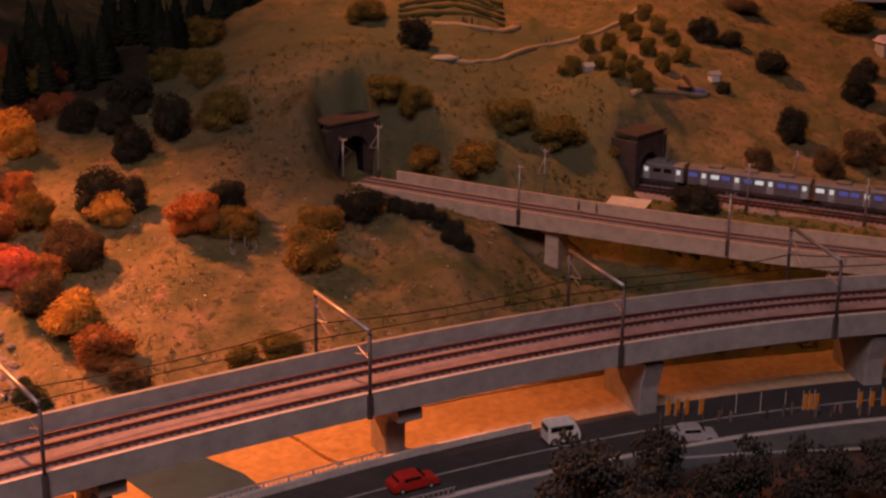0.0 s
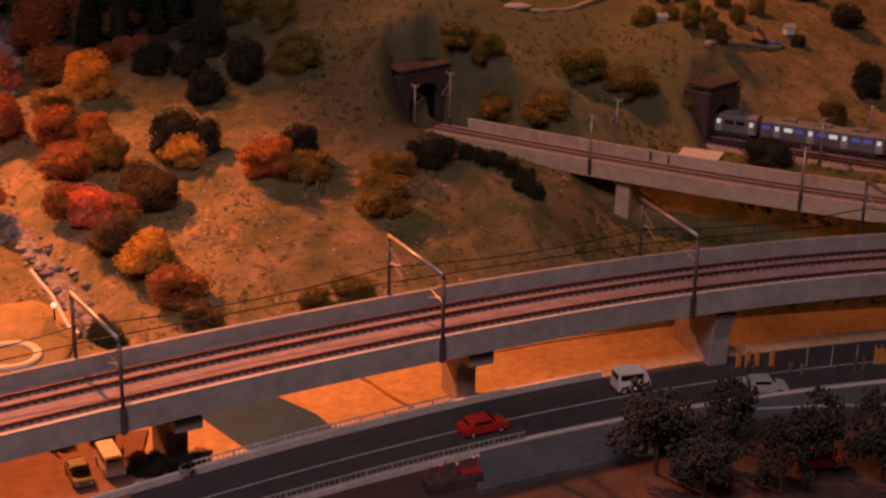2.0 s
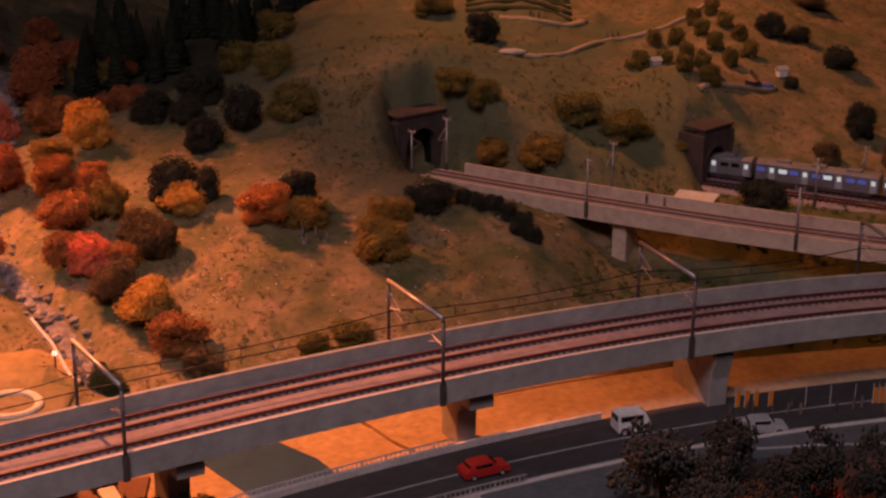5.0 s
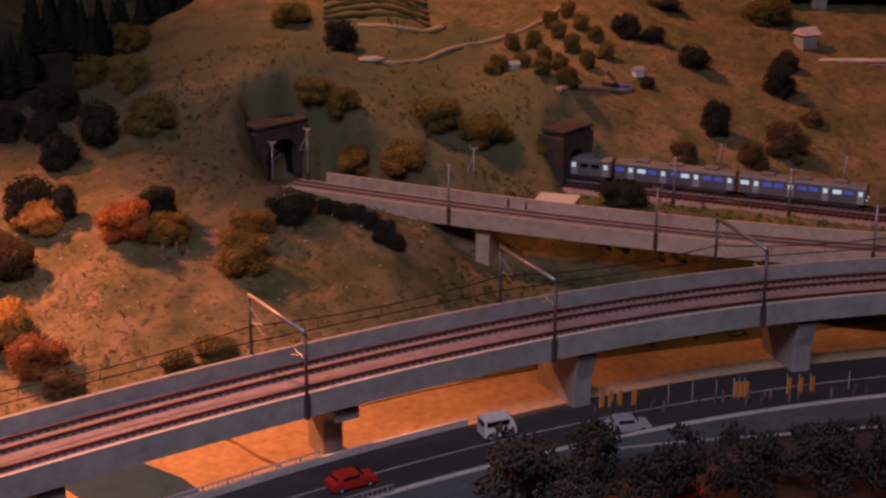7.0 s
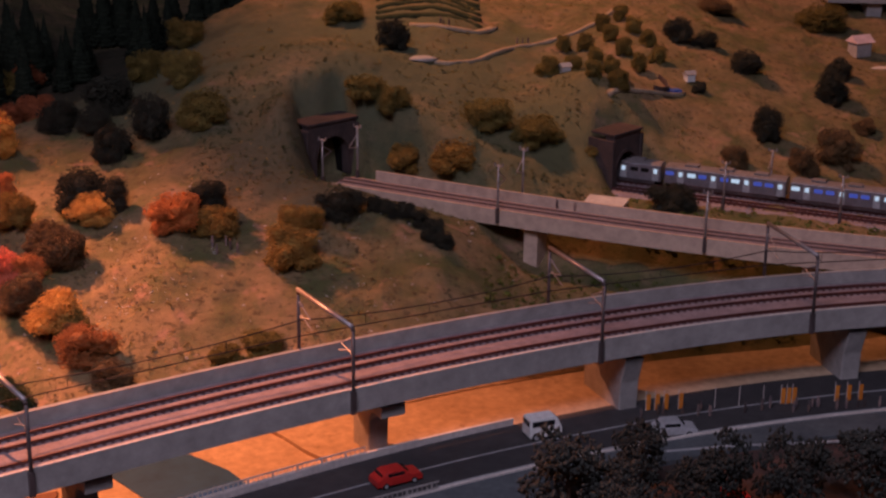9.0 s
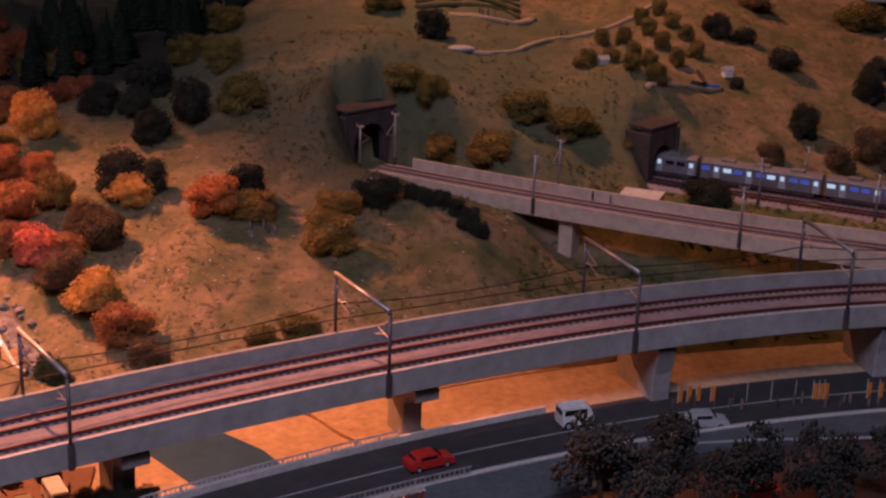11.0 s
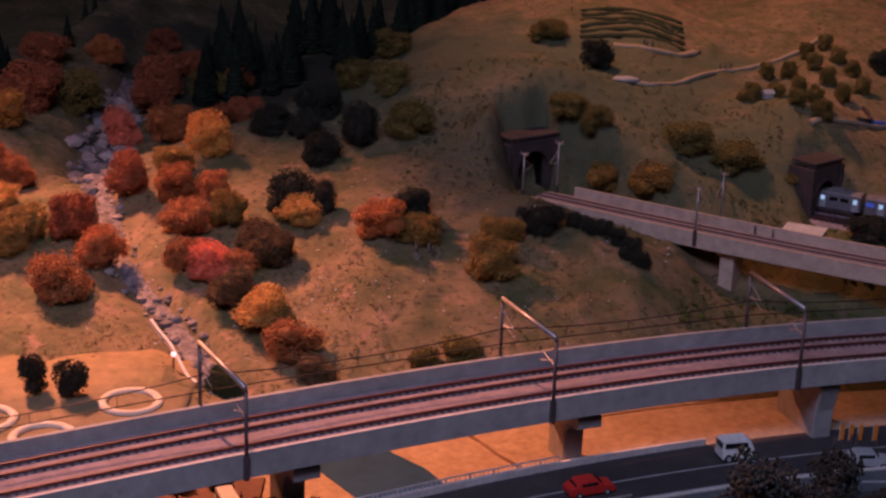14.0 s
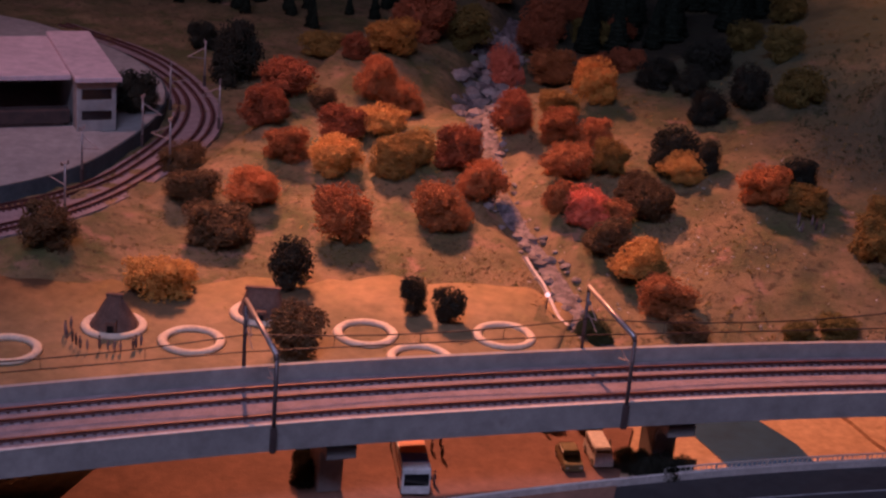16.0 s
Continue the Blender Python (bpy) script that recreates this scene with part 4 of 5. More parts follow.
for rows_, kind_, lift_, group_ in ((MAPLES_LEFT, "maple", 0.003, "maples left of the stream"), (MAPLES_RIGHT, "maple", 0.003, "maples on the hillside"), (DARK_SHRUBS, "bush", 0.0, "dark shrubs"),
                                   (HILL_SHRUBS, "bush", 0.0, "shrubs of the hill"), (ORCHARD, "tree", 0.002, "orchard trees"), (SLOPE_TREES, "bush", 0.0, "trees of the far slope"), (BANK_BUSHES, "bush", 0.0, "bushes beside the bridge")):
    for x, y, w, h, tone in rows_:
        plant(x, y, w * (0.92 if rows_ is ORCHARD else 0.96), h * (0.80 if rows_ is ORCHARD else 0.97), tone, kind_, lift_, group=group_)
plant(-1.355, 2.148, 0.065, 0.063, "dark", "bush", 0.0, group="dark shrubs", z=0.069)
# trees of the pit-house village
for x, y, w, h, tone in ((-0.874, 1.690, 0.050, 0.058, "dark"), (-0.784, 1.500, 0.060, 0.054, "brown"), (-0.703, 1.684, 0.034, 0.040, "dark"), (-0.653, 1.680, 0.038, 0.038, "dark")):
    plant(x, y, w, h, tone, "tree", 0.010, TALL, "village trees")
for x, y, w in ((-0.365, 1.408, 0.026), (-0.345, 1.402, 0.03), (-0.322, 1.412, 0.03), (-0.305, 1.425, 0.022), (-0.675, 1.30, 0.03), (-0.668, 1.275, 0.03), (-0.66, 1.25, 0.03), (-0.652, 1.225, 0.03), (-0.47, 1.47, 0.03), (-0.43, 1.485, 0.03)):
    plant(x, y, w, w * 0.8, "dark", "bush", 0.0, group="hedge bushes of the car park", z=GROUND + 0.004)
for x, y, w, h in ((-0.490, 1.757, 0.028, 0.034), (-0.468, 1.738, 0.030, 0.032)):
    plant(x, y, w, h, "green", "bush", group="bushes at the foot of the stream")
# dark trees in the foreground
for x, y, w in ((0.165, 1.445, 0.080), (0.235, 1.47, 0.064), (0.318, 1.445, 0.066), (0.395, 1.445, 0.066), (0.482, 1.47, 0.078), (0.560, 1.47, 0.064), (0.285, 1.41, 0.056), (0.205, 1.39, 0.06), (0.66, 1.49, 0.07)):
    plant(x, y, w, w * (0.78 if w > 0.075 else 1.02), "pine", "tree", w * 0.40, LOOSE, "dark trees of the square", GROUND)


def conifer_mesh(seed):
    rnd = random.Random(seed)
    verts, faces = [], []
    for k in range(15):
        z = 0.10 + 0.9 * k / 15
        r = 0.17 * (1 - k / 15.5)
        n = 11
        for q in range(n):
            a = 6.283 * q / n + k * 0.7 + 0.3 * rnd.random()
            rr = r * (0.75 + 0.5 * rnd.random())
            b = len(verts)
            tip = Vector((math.cos(a) * rr, math.sin(a) * rr, z - 0.05))
            s = Vector((-math.sin(a), math.cos(a), 0)) * rr * 0.34
            verts += [Vector((0, 0, z + 0.05)), tip + s, tip - s, tip * 0.8 + Vector((0, 0, -0.03 - 0.2 * z * 0.2))]
            faces += [(b, b + 1, b + 2), (b, b + 3, b + 1), (b, b + 2, b + 3), (b + 1, b + 3, b + 2)]
    me = bpy.data.meshes.new("crown")
    me.from_pydata(verts, [], faces)
    me.materials.append(LEAF["conifer"])
    return me


CONIFERS = [conifer_mesh(i) for i in range(3)]
rng = random.Random(9)


def conifer(x, y, h):
    t = empty("conifer_tree", pose(x, y, land(x, y), 0, 0, rng.random() * 360), "dark slender conifer of the wooded valley", "tree", "conifers of the valley")
    cr = new("crown", CONIFERS[counter[0] % 3])
    counter[0] += 1
    cr.parent, cr.scale = t, (h, h, h)
    bm = bmesh.new()
    rod(bm, (0, 0, -0.01), (0, 0, h * 0.6), h * 0.02, 6, h * 0.008)
    part("trunk", bm, BARK, t)


for i in range(64):
    u = rng.random()
    x, y = -0.80 + 0.62 * u, 2.90 + 0.62 * u + 0.40 * rng.random()
    conifer(x, y, 0.11 + 0.06 * rng.random())
for i in range(26):
    conifer(-1.75 + 0.7 * rng.random(), 2.9 + 0.7 * rng.random(), 0.06 + 0.04 * rng.random())

for x, y, w, tone in ((-0.86, 2.80, 0.07, "darkred"), (-0.80, 2.72, 0.075, "red"), (-0.74, 2.80, 0.06, "darkred"), (-0.69, 2.86, 0.06, "darkred"), (-0.99, 2.95, 0.06, "red"), (-1.08, 2.85, 0.07, "darkred"), (-0.93, 3.15, 0.06, "darkred")):
    plant(x, y, w * 1.1, w * 0.75, tone, "maple", 0.004, group="maples of the valley")

# low scrub, tufts and fallen leaves on the slopes


def scatter(name, label, count, seed, x0, x1, y0, y1, lo, hi, mat, keep):
    """Uncountable ground cover in one mesh."""
    rnd = random.Random(seed)
    src_v = np.array([v.co[:] for v in TUFT.vertices])
    src_f = np.array([p.vertices[:] for p in TUFT.polygons])
    vs, fs, n, base = [], [], 0, 0
    while n < count:
        x, y = x0 + (x1 - x0) * rnd.random(), y0 + (y1 - y0) * rnd.random()
        n += 1
        if not keep(x, y, rnd.random()):
            continue
        k = lo + (hi - lo) * rnd.random() ** 2
        a = rnd.random() * 6.283
        m = np.array([[math.cos(a), -math.sin(a), 0], [math.sin(a), math.cos(a), 0], [0, 0, 0.7]]) * k
        pick = rnd.sample(range(len(src_f) // 8), 7)
        idx = np.concatenate([np.arange(8 * q, 8 * q + 8) for q in pick])
        used = np.unique(src_f[idx])
        remap = {int(v): i for i, v in enumerate(used)}
        vs.append(src_v[used] @ m.T + np.array([x, y, land(x, y) - 0.1 * k]))
        fs += [tuple(base + remap[int(v)] for v in f) for f in src_f[idx]]
        base += len(used)
    me = bpy.data.meshes.new(name)
    me.from_pydata(np.concatenate(vs).tolist(), [], fs)
    me.materials.append(mat)
    return tagged(new(name, me), label, "ground cover", kind="stuff")


def wild(x, y, r):
    back = y - max(viaduct_y(x) + 0.10, 1.78 if x < -0.45 else 0)
    if back < 0 or abs(x - stream_x(y)) < 0.04 or abs(y - bridge_y(x)) < 0.045 and x > -0.1 or abs(y - shelf_y(x)) < 0.06 and x > 0.3 or x < -1.15:
        return False
    return noise.noise((x * 7, y * 7, 5.0)) + 0.5 * noise.noise((x * 25, y * 25, 2.0)) > -0.15 + 0.5 * r


scatter("scrub", "low green-brown scrub on the slopes", 8000, 1, -1.15, 1.2, 1.7, 3.0, 0.003, 0.010, LEAF["olive"], wild)
scatter("dark_scrub", "dark crumbly weeds on the slopes", 9000, 2, -1.15, 1.2, 1.7, 2.9, 0.002, 0.0065, LEAF["brown"], wild)


def mossy(x, y, r):
    if abs(y - bridge_y(x)) < 0.05 and x > -0.2 or x > 0.28 and y < shelf_y(x) + 0.07 or math.hypot(x + 0.14, y - 2.41) < 0.05 and y < 2.44:
        return False
    return r < (0.55 + 0.8 * noise.noise((x * 9, y * 9, 3.0))) * (1 - smooth(2.42, 2.66, y)) * smooth(2.14, 2.30, y + 0.3 * max(0.0, x))


def verge(x, y, r):
    return bridge_y(x) + 0.045 < y < shelf_y(x) - 0.06 and r < 0.8


scatter("green_scrub", "mossy green growth near the tunnels", 6500, 3, -0.32, 0.34, 2.18, 2.70, 0.003, 0.010, LEAF["moss"], mossy)
scatter("dark_moss", "dark green undergrowth near the tunnels", 1500, 13, -0.32, 0.36, 2.16, 2.66, 0.003, 0.010, LEAF["green"], mossy)
scatter("verge_grass", "bright green grass between bridge and rear railway", 2600, 14, 0.30, 1.1, 1.9, 2.36, 0.006, 0.016, LEAF["grass"], verge)
scatter("ravine_growth", "green weeds in the ravine under the bridge", 1500, 15, 0.10, 0.80, 1.85, 2.16, 0.006, 0.018, LEAF["grass"], lambda x, y, r: viaduct_y(x) + 0.09 < y < bridge_y(x) and r < 0.7)
scatter("fallen_leaves", "rust and gold leaf litter", 1500, 5, -1.1, -0.2, 1.72, 2.5, 0.002, 0.006, LEAF["gold"], wild)

scatter("crumbled_weeds", "fine dark crumbs of weed on the meadow", 5200, 21, -0.75, 0.25, 1.75, 2.3, 0.0025, 0.006, LEAF["brown"], lambda x, y, r: wild(x, y, r * 0.5))
scatter("pale_flowers", "tiny white flowers in loose drifts on the meadow", 1500, 22, -0.7, 0.15, 1.8, 2.25, 0.0022, 0.0055, WHITE, lambda x, y, r: wild(x, y, 0.2) and noise.noise((x * 9, y * 9, 11.0)) > 0.12 + 0.5 * r)
scatter("village_weeds", "fine olive weeds round the pit houses", 3200, 31, -1.2, -0.42, 1.44, 1.86, 0.002, 0.007, LEAF["olive"], lambda x, y, r: y > viaduct_y(x) + 0.12 + 0.10 * r and noise.noise((x * 14, y * 14, 8.0)) > -0.1 and abs(x - stream_x(y)) > 0.035)
scatter("litter_stones", "small pale stones strewn on the meadow", 420, 6, -0.6, 0.1, 1.8, 2.2, 0.002, 0.0075, PALE, lambda x, y, r: r < 0.5 and y > viaduct_y(x) + 0.1)

# ---- street furniture and vehicles ----


def car(x, y, turn, L, W, H, paint, label, van=False, z=GROUND + 0.0045):
    c = empty("car" if not van else "van", pose(x, y, z, 0, 0, turn), label, "car" if not van else "van", "cars")
    bm = bmesh.new()
    hood = H * 0.55
    prof = [(-L / 2, 0.14 * H), (L / 2, 0.14 * H), (L / 2, hood * 0.85), (L * 0.46, hood), (L * 0.24, hood * 1.06), (L * 0.10, H), (-L * 0.28, H), (-L * 0.42, hood * 1.08), (-L / 2, hood)]
    if van:
        prof = [(-L / 2, 0.14 * H), (L / 2, 0.14 * H), (L / 2, 0.45 * H), (L * 0.38, H * 0.92), (L * 0.32, H), (-L / 2 + 0.001, H), (-L / 2, H * 0.9)]
    a = [bm.verts.new((u, -W / 2, v)) for u, v in prof]
    b = [bm.verts.new((u, W / 2, v)) for u, v in prof]
    for k, (u, v) in enumerate(prof):
        if v > hood * 1.1:
            a[k].co.y += W * 0.08
            b[k].co.y -= W * 0.08
    bm.faces.new(a)
    bm.faces.new(list(reversed(b)))
    for k in range(len(prof)):
        bm.faces.new((a[k], b[k], b[(k + 1) % len(prof)], a[(k + 1) % len(prof)]))
    bmesh.ops.bevel(bm, geom=bm.edges[:], offset=0.0006, segments=2, affect="EDGES")
    body = part("body", bm, paint, c)
    for s in (-1, 1):
        bm = bmesh.new()
        box(bm, -L * 0.08, s * W * 0.455, H * 0.78, L * 0.36 if not van else L * 0.7, 0.0010, H * 0.24, 0.0002)
        part("side_window", bm, BLACKGLASS, body, "dark side window")
    bm = bmesh.new()
    box(bm, L * 0.19 if not van else L * 0.40, 0, H * 0.77, 0.0012, W * 0.74, H * 0.26, 0.0002)
    w = part("windscreen", bm, BLACKGLASS, body, "dark windscreen")
    bm = bmesh.new()
    box(bm, -L * 0.37 if not van else -L * 0.5, 0, H * 0.78, 0.0012, W * 0.72, H * 0.24, 0.0002)
    part("rear_window", bm, BLACKGLASS, body, "dark rear window")
    for u in (-0.31, 0.31):
        for s in (-1, 1):
            bm = bmesh.new()
            rod(bm, (L * u, s * (W / 2 - 0.003), 0.17 * H), (L * u, s * (W / 2 + 0.0004), 0.17 * H), 0.21 * H, 14)
            wh = part("wheel", bm, TYRE, c)
            bm = bmesh.new()
            rod(bm, (L * u, s * (W / 2 + 0.0002), 0.17 * H), (L * u, s * (W / 2 + 0.0008), 0.17 * H), 0.11 * H, 10)
            part("rim", bm, SILVER, wh)
    for s in (-1, 1):
        bm = bmesh.new()
        box(bm, L / 2, s * W * 0.36, hood * 0.68, 0.0008, W * 0.18, H * 0.09, 0.0002)
        part("headlight", bm, WHITE, body, "clear headlight")
    return c


car(-0.016, 1.524, 28, 0.055, 0.022, 0.018, REDPAINT, "bright red car driving on the street")
car(0.152, 1.640, 20, 0.040, 0.024, 0.026, WHITE, "white delivery van on the street", True)
car(0.305, 1.645, 8, 0.052, 0.021, 0.019, SILVER, "silver estate car parked beside the trees")
car(-0.395, 1.412, -62, 0.048, 0.021, 0.022, WHITE, "white van parked below the viaduct", True)
car(-0.421, 1.388, -62, 0.046, 0.020, 0.018, OLIVEPAINT, "olive car parked below the viaduct")
car(0.335, 1.470, 10, 0.050, 0.021, 0.018, REDPAINT, "red car between the dark trees")


def bus(x, y, turn):
    L, W, H = 0.125, 0.029, 0.034
    b = empty("bus", pose(x, y, GROUND + 0.0045, 0, 0, turn), "white, blue and yellow coach parked below the viaduct", "bus")
    bm = bmesh.new()
    box(bm, 0, 0, H * 0.55, L, W, H * 0.86, 0.002)
    body = part("body", bm, WHITE, b)
    for u, l, mat, nm in ((0.06, 0.34, ORANGEPAINT, "yellow roof panel"), (0.31, 0.14, BLUEPAINT, "blue roof panel")):
        bm = bmesh.new()
        box(bm, L * u, 0, H * 0.982, L * l, W * 0.94, 0.0012, 0.0003)
        part("roof_panel", bm, mat, body, nm)
    for s in (-1, 1):
        for k in range(6):
            bm = bmesh.new()
            box(bm, -L * 0.40 + k * L * 0.16, s * W / 2, H * 0.68, L * 0.14, 0.001, H * 0.30, 0.0002)
            part("window", bm, BLACKGLASS, body, "dark window")
        for u in (-0.3, 0.32):
            bm = bmesh.new()
            rod(bm, (L * u, s * (W / 2 - 0.003), 0.005), (L * u, s * (W / 2 + 0.0004), 0.005), 0.006, 14)
            part("wheel", bm, TYRE, b)
    bm = bmesh.new()
    box(bm, L / 2, 0, H * 0.62, 0.001, W * 0.86, H * 0.38, 0.0003)
    part("windscreen", bm, BLACKGLASS, body, "dark windscreen")
    return b


bus(-0.570, 1.300, -64)


def fence(path, h, post_gap, label, mat):
    """Railing along a path: posts, two rails and thin bars."""
    f = empty("railing", pose(0, 0, 0), label, "railing")
    for z in (h, h * 0.2):
        bm = bmesh.new()
        sweep(bm, [(p[0], p[1], p[2] + z) for p in path], rect(-0.0007, 0.0007, -0.0007, 0.0007))
        part("rail", bm, mat, f)
    bm = bmesh.new()
    box(bm, 0, 0, h / 2, 0.0018, 0.0018, h * 1.05)
    me = mesh_of("post", bm, mat)
    bm = bmesh.new()
    box(bm, 0, 0, h * 0.6, 0.0007, 0.0007, h * 0.8)
    me2 = mesh_of("bar", bm, mat)
    for i, (p, a) in enumerate(resample(path, post_gap / 5)):
        ob = new("post" if i % 5 == 0 else "bar", me if i % 5 == 0 else me2)
        ob.matrix_world = pose(p.x, p.y, p.z, 0, 0, math.degrees(a))
        ob.parent = f
    return f


def kerb(name, fn, x0, x1, z0, z1, label, mat=PALE, w=0.002):
    bm = bmesh.new()
    sweep(bm, along(fn, x0, x1, 50, 0), rect(-w, w, z0, z1))
    return structure(name, bm, mat, label)


kerb("kerb_far", lambda x: road_y(x) + 0.058, -0.9, 0.12, GROUND, GROUND + 0.012, "pale concrete kerb wall of the street")
kerb("kerb_near", lambda x: road_y(x) - 0.066, -0.9, 0.9, GROUND - 0.004, GROUND + 0.009, "pale concrete kerb along the street")
fence(along(lambda x: road_y(x) + 0.058, -0.32, -0.05, 40, GROUND + 0.011), 0.008, 0.03, "white railing of the road bridge over the river", PALE)
fence(along(lambda x: road_y(x) - 0.066, -0.40, 0.03, 40, GROUND + 0.008), 0.009, 0.03, "white railing along the near side of the street", CONCRETE)
for fn, x0, x1, nm in ((lambda x: road_y(x) - 0.004, -0.9, 0.9, "centre"), (lambda x: road_y(x) - 0.054, 0.03, 0.9, "edge")):
    bm = bmesh.new()
    sweep(bm, along(fn, x0, x1, 60, GROUND + 0.0045), rect(-0.0006, 0.0006, -0.001, 0.0006))
    structure("road_line_" + nm, bm, LINE, "thin white painted line on the asphalt")
bm = bmesh.new()
sweep(bm, [(0.24, 1.585, GROUND + 0.007), (0.36, 1.607, GROUND + 0.007), (0.48, 1.62, GROUND + 0.007), (0.75, 1.655, GROUND + 0.007)], rect(-0.0022, 0.0022, -0.001, 0.0006))
structure("pavement_line", bm, LINE, "white line at the edge of the square")


def figure_mesh(seed):
    bm = bmesh.new()
    rod(bm, (0, 0, 0), (0, 0, 0.008), 0.0014, 6, 0.0018)
    rod(bm, (0, 0, 0.008), (0, 0, 0.016), 0.0024, 7, 0.0016)
    bmesh.ops.create_icosphere(bm, subdivisions=1, radius=0.0018, matrix=Matrix.Translation((0, 0, 0.0185)))
    return mesh_of("figurine", bm, FIGURE)


FIG = figure_mesh(0)


def figurine(x, y, z, group):
    ob = new("figurine", FIG)
    k = 0.65 + 0.2 * rng.random()
    ob.matrix_world = pose(x, y, z, 0, 0, rng.random() * 360) @ Matrix.Diagonal((k * 1.1, k * 1.1, k, 1))
    tagged(ob, "tiny plain painted model figurine standing on the ground", "figurine", group)


for i in range(38):
    x = 0.27 + 0.42 * rng.random()
    figurine(x, 1.690 + 0.10 * (x - 0.3) + 0.016 * rng.random(), GROUND + 0.003, "crowd on the square")
for i in range(15):
    a = math.pi * (1.05 + 0.9 * i / 14)
    figurine(-1.0 + (0.045 + 0.012 * rng.random()) * math.cos(a), 1.442 + (0.040 + 0.016 * rng.random()) * math.sin(a), GROUND + 0.005, "ring of figures before the hut")
for x, y in ((-0.46, 1.44), (-0.53, 1.42), (-0.56, 1.345), (-0.555, 1.36), (-0.545, 1.335), (-0.548, 1.30), (-0.535, 1.28), (-0.388, 1.437), (-0.62, 1.36), (-0.565, 1.43)):
    figurine(x, y, GROUND + 0.004, "figures beside the coach")
for x, y in ((-0.245, 2.035), (-0.262, 2.02), (-0.252, 2.045), (-0.235, 2.03), (-0.27, 2.04)):
    figurine(x, y, land(x, y), "picnic on the meadow")
bm = bmesh.new()
box(bm, 0, 0, 0.012, 0.0055, 0.0008, 0.020)
banner_cloth = mesh_of("cloth", bm, ORANGEPAINT)
bm = bmesh.new()
rod(bm, (-0.003, 0, 0), (-0.003, 0, 0.027), 0.0005, 5)
banner_pole = mesh_of("pole", bm, PALE)
for i, x in enumerate((0.285, 0.296, 0.307, 0.325, 0.37, 0.40, 0.43, 0.452, 0.459, 0.466, 0.52, 0.535, 0.55, 0.60)):
    b = empty("banner", pose(x, 1.712 + 0.12 * (x - 0.3), GROUND + 0.003, 0, 0, 12), "orange upright banner on a pale pole behind the crowd" if i not in (4, 5, 6, 13) else "bare pale banner pole behind the crowd", "banner", "banners of the square")
    for me in (banner_pole,) if i in (4, 5, 6, 13) else (banner_pole, banner_cloth):
        ob = new(me.name.split(".")[0], me)
        ob.parent = b

for x in (0.218, 0.243):
    figurine(x, bridge_y(x) + 0.024, BD + 0.002, "figures on the tan bridge")
hut = empty("flat_roof_shelter", pose(0.298, 2.268, land(0.298, 2.268), 0, 0, -20), "low shelter with a pale flat roof behind the bridge", "shelter")
bm = bmesh.new()
box(bm, 0, 0, 0.005, 0.055, 0.040, 0.012, 0.0008)
part("wall", bm, CONCRETE, hut)
bm = bmesh.new()
box(bm, 0, 0, 0.0125, 0.062, 0.046, 0.003, 0.0006)
part("roof", bm, PALE, hut)
fence([(-0.02 + 0.02 * i, viaduct_y(-0.02 + 0.02 * i) + 0.115, land(-0.02 + 0.02 * i, viaduct_y(-0.02 + 0.02 * i) + 0.115)) for i in range(16)], 0.016, 0.12, "thin dark wire fence beside the viaduct", WIRE)

stand = empty("festival_stand", pose(-0.045, 1.405, GROUND + 0.002, 0, 0, 25), "small red festival stand with pale-tipped poles beside the street", "stand")
bm = bmesh.new()
box(bm, 0, 0, 0.006, 0.060, 0.020, 0.012, 0.001)
part("table", bm, DARKSTEEL, stand)
bm = bmesh.new()
box(bm, 0.020, 0, 0.0135, 0.022, 0.010, 0.002, 0.0005)
part("cloth", bm, REDPAINT, stand, "red cloth")
for k in range(7):
    bm = bmesh.new()
    rod(bm, (-0.027 + 0.009 * k, 0.004 * (-1) ** k, 0.014), (-0.024 + 0.009 * k, 0.004 * (-1) ** k, 0.026 + 0.002 * (k % 3)), 0.0006, 5)
    pl = part("pole", bm, REDPAINT, stand)
    bm = bmesh.new()
    bmesh.ops.create_icosphere(bm, subdivisions=1, radius=0.0015, matrix=Matrix.Translation((-0.024 + 0.009 * k, 0.004 * (-1) ** k, 0.027 + 0.002 * (k % 3))))
    part("tip", bm, WHITE, pl, "white tip")

# ---- pit-house village ----


def ring(x, y, r, label):
    bm = bmesh.new()
    n = 40
    prof = [(r - 0.010, 0), (r - 0.006, 0.004), (r - 0.001, 0.0052), (r + 0.002, 0.003), (r + 0.004, 0)]
    loops = []
    for i in range(n):
        a = 6.28319 * i / n
        k = 1 + 0.03 * noise.noise((math.cos(a) * 2 + x * 9, math.sin(a) * 2, y * 5))
        loops.append([bm.verts.new((math.cos(a) * q * k, math.sin(a) * q * k, h)) for q, h in prof])
    for i in range(n):
        r0, r1 = loops[i], loops[(i + 1) % n]
        for k in range(len(prof) - 1):
            bm.faces.new((r0[k], r0[k + 1], r1[k + 1], r1[k]))
        bm.faces.new((r0[-1], r0[0], r1[0], r1[-1]))
    ob = tagged(new("earth_ring", mesh_of("earth_ring", bm, PATHMAT, True)), label, "earth bank", "earth rings of the village")
    ob.matrix_world = pose(x, y, GROUND + 0.0035)
    return ob


RINGS = ((-0.577, 1.674), (-0.732, 1.596), (-0.907, 1.474), (-1.080, 1.350), (-0.648, 1.560))
for x, y in RINGS:
    ring(x, y, 0.037, "pale circular earth bank of a pit-house site")


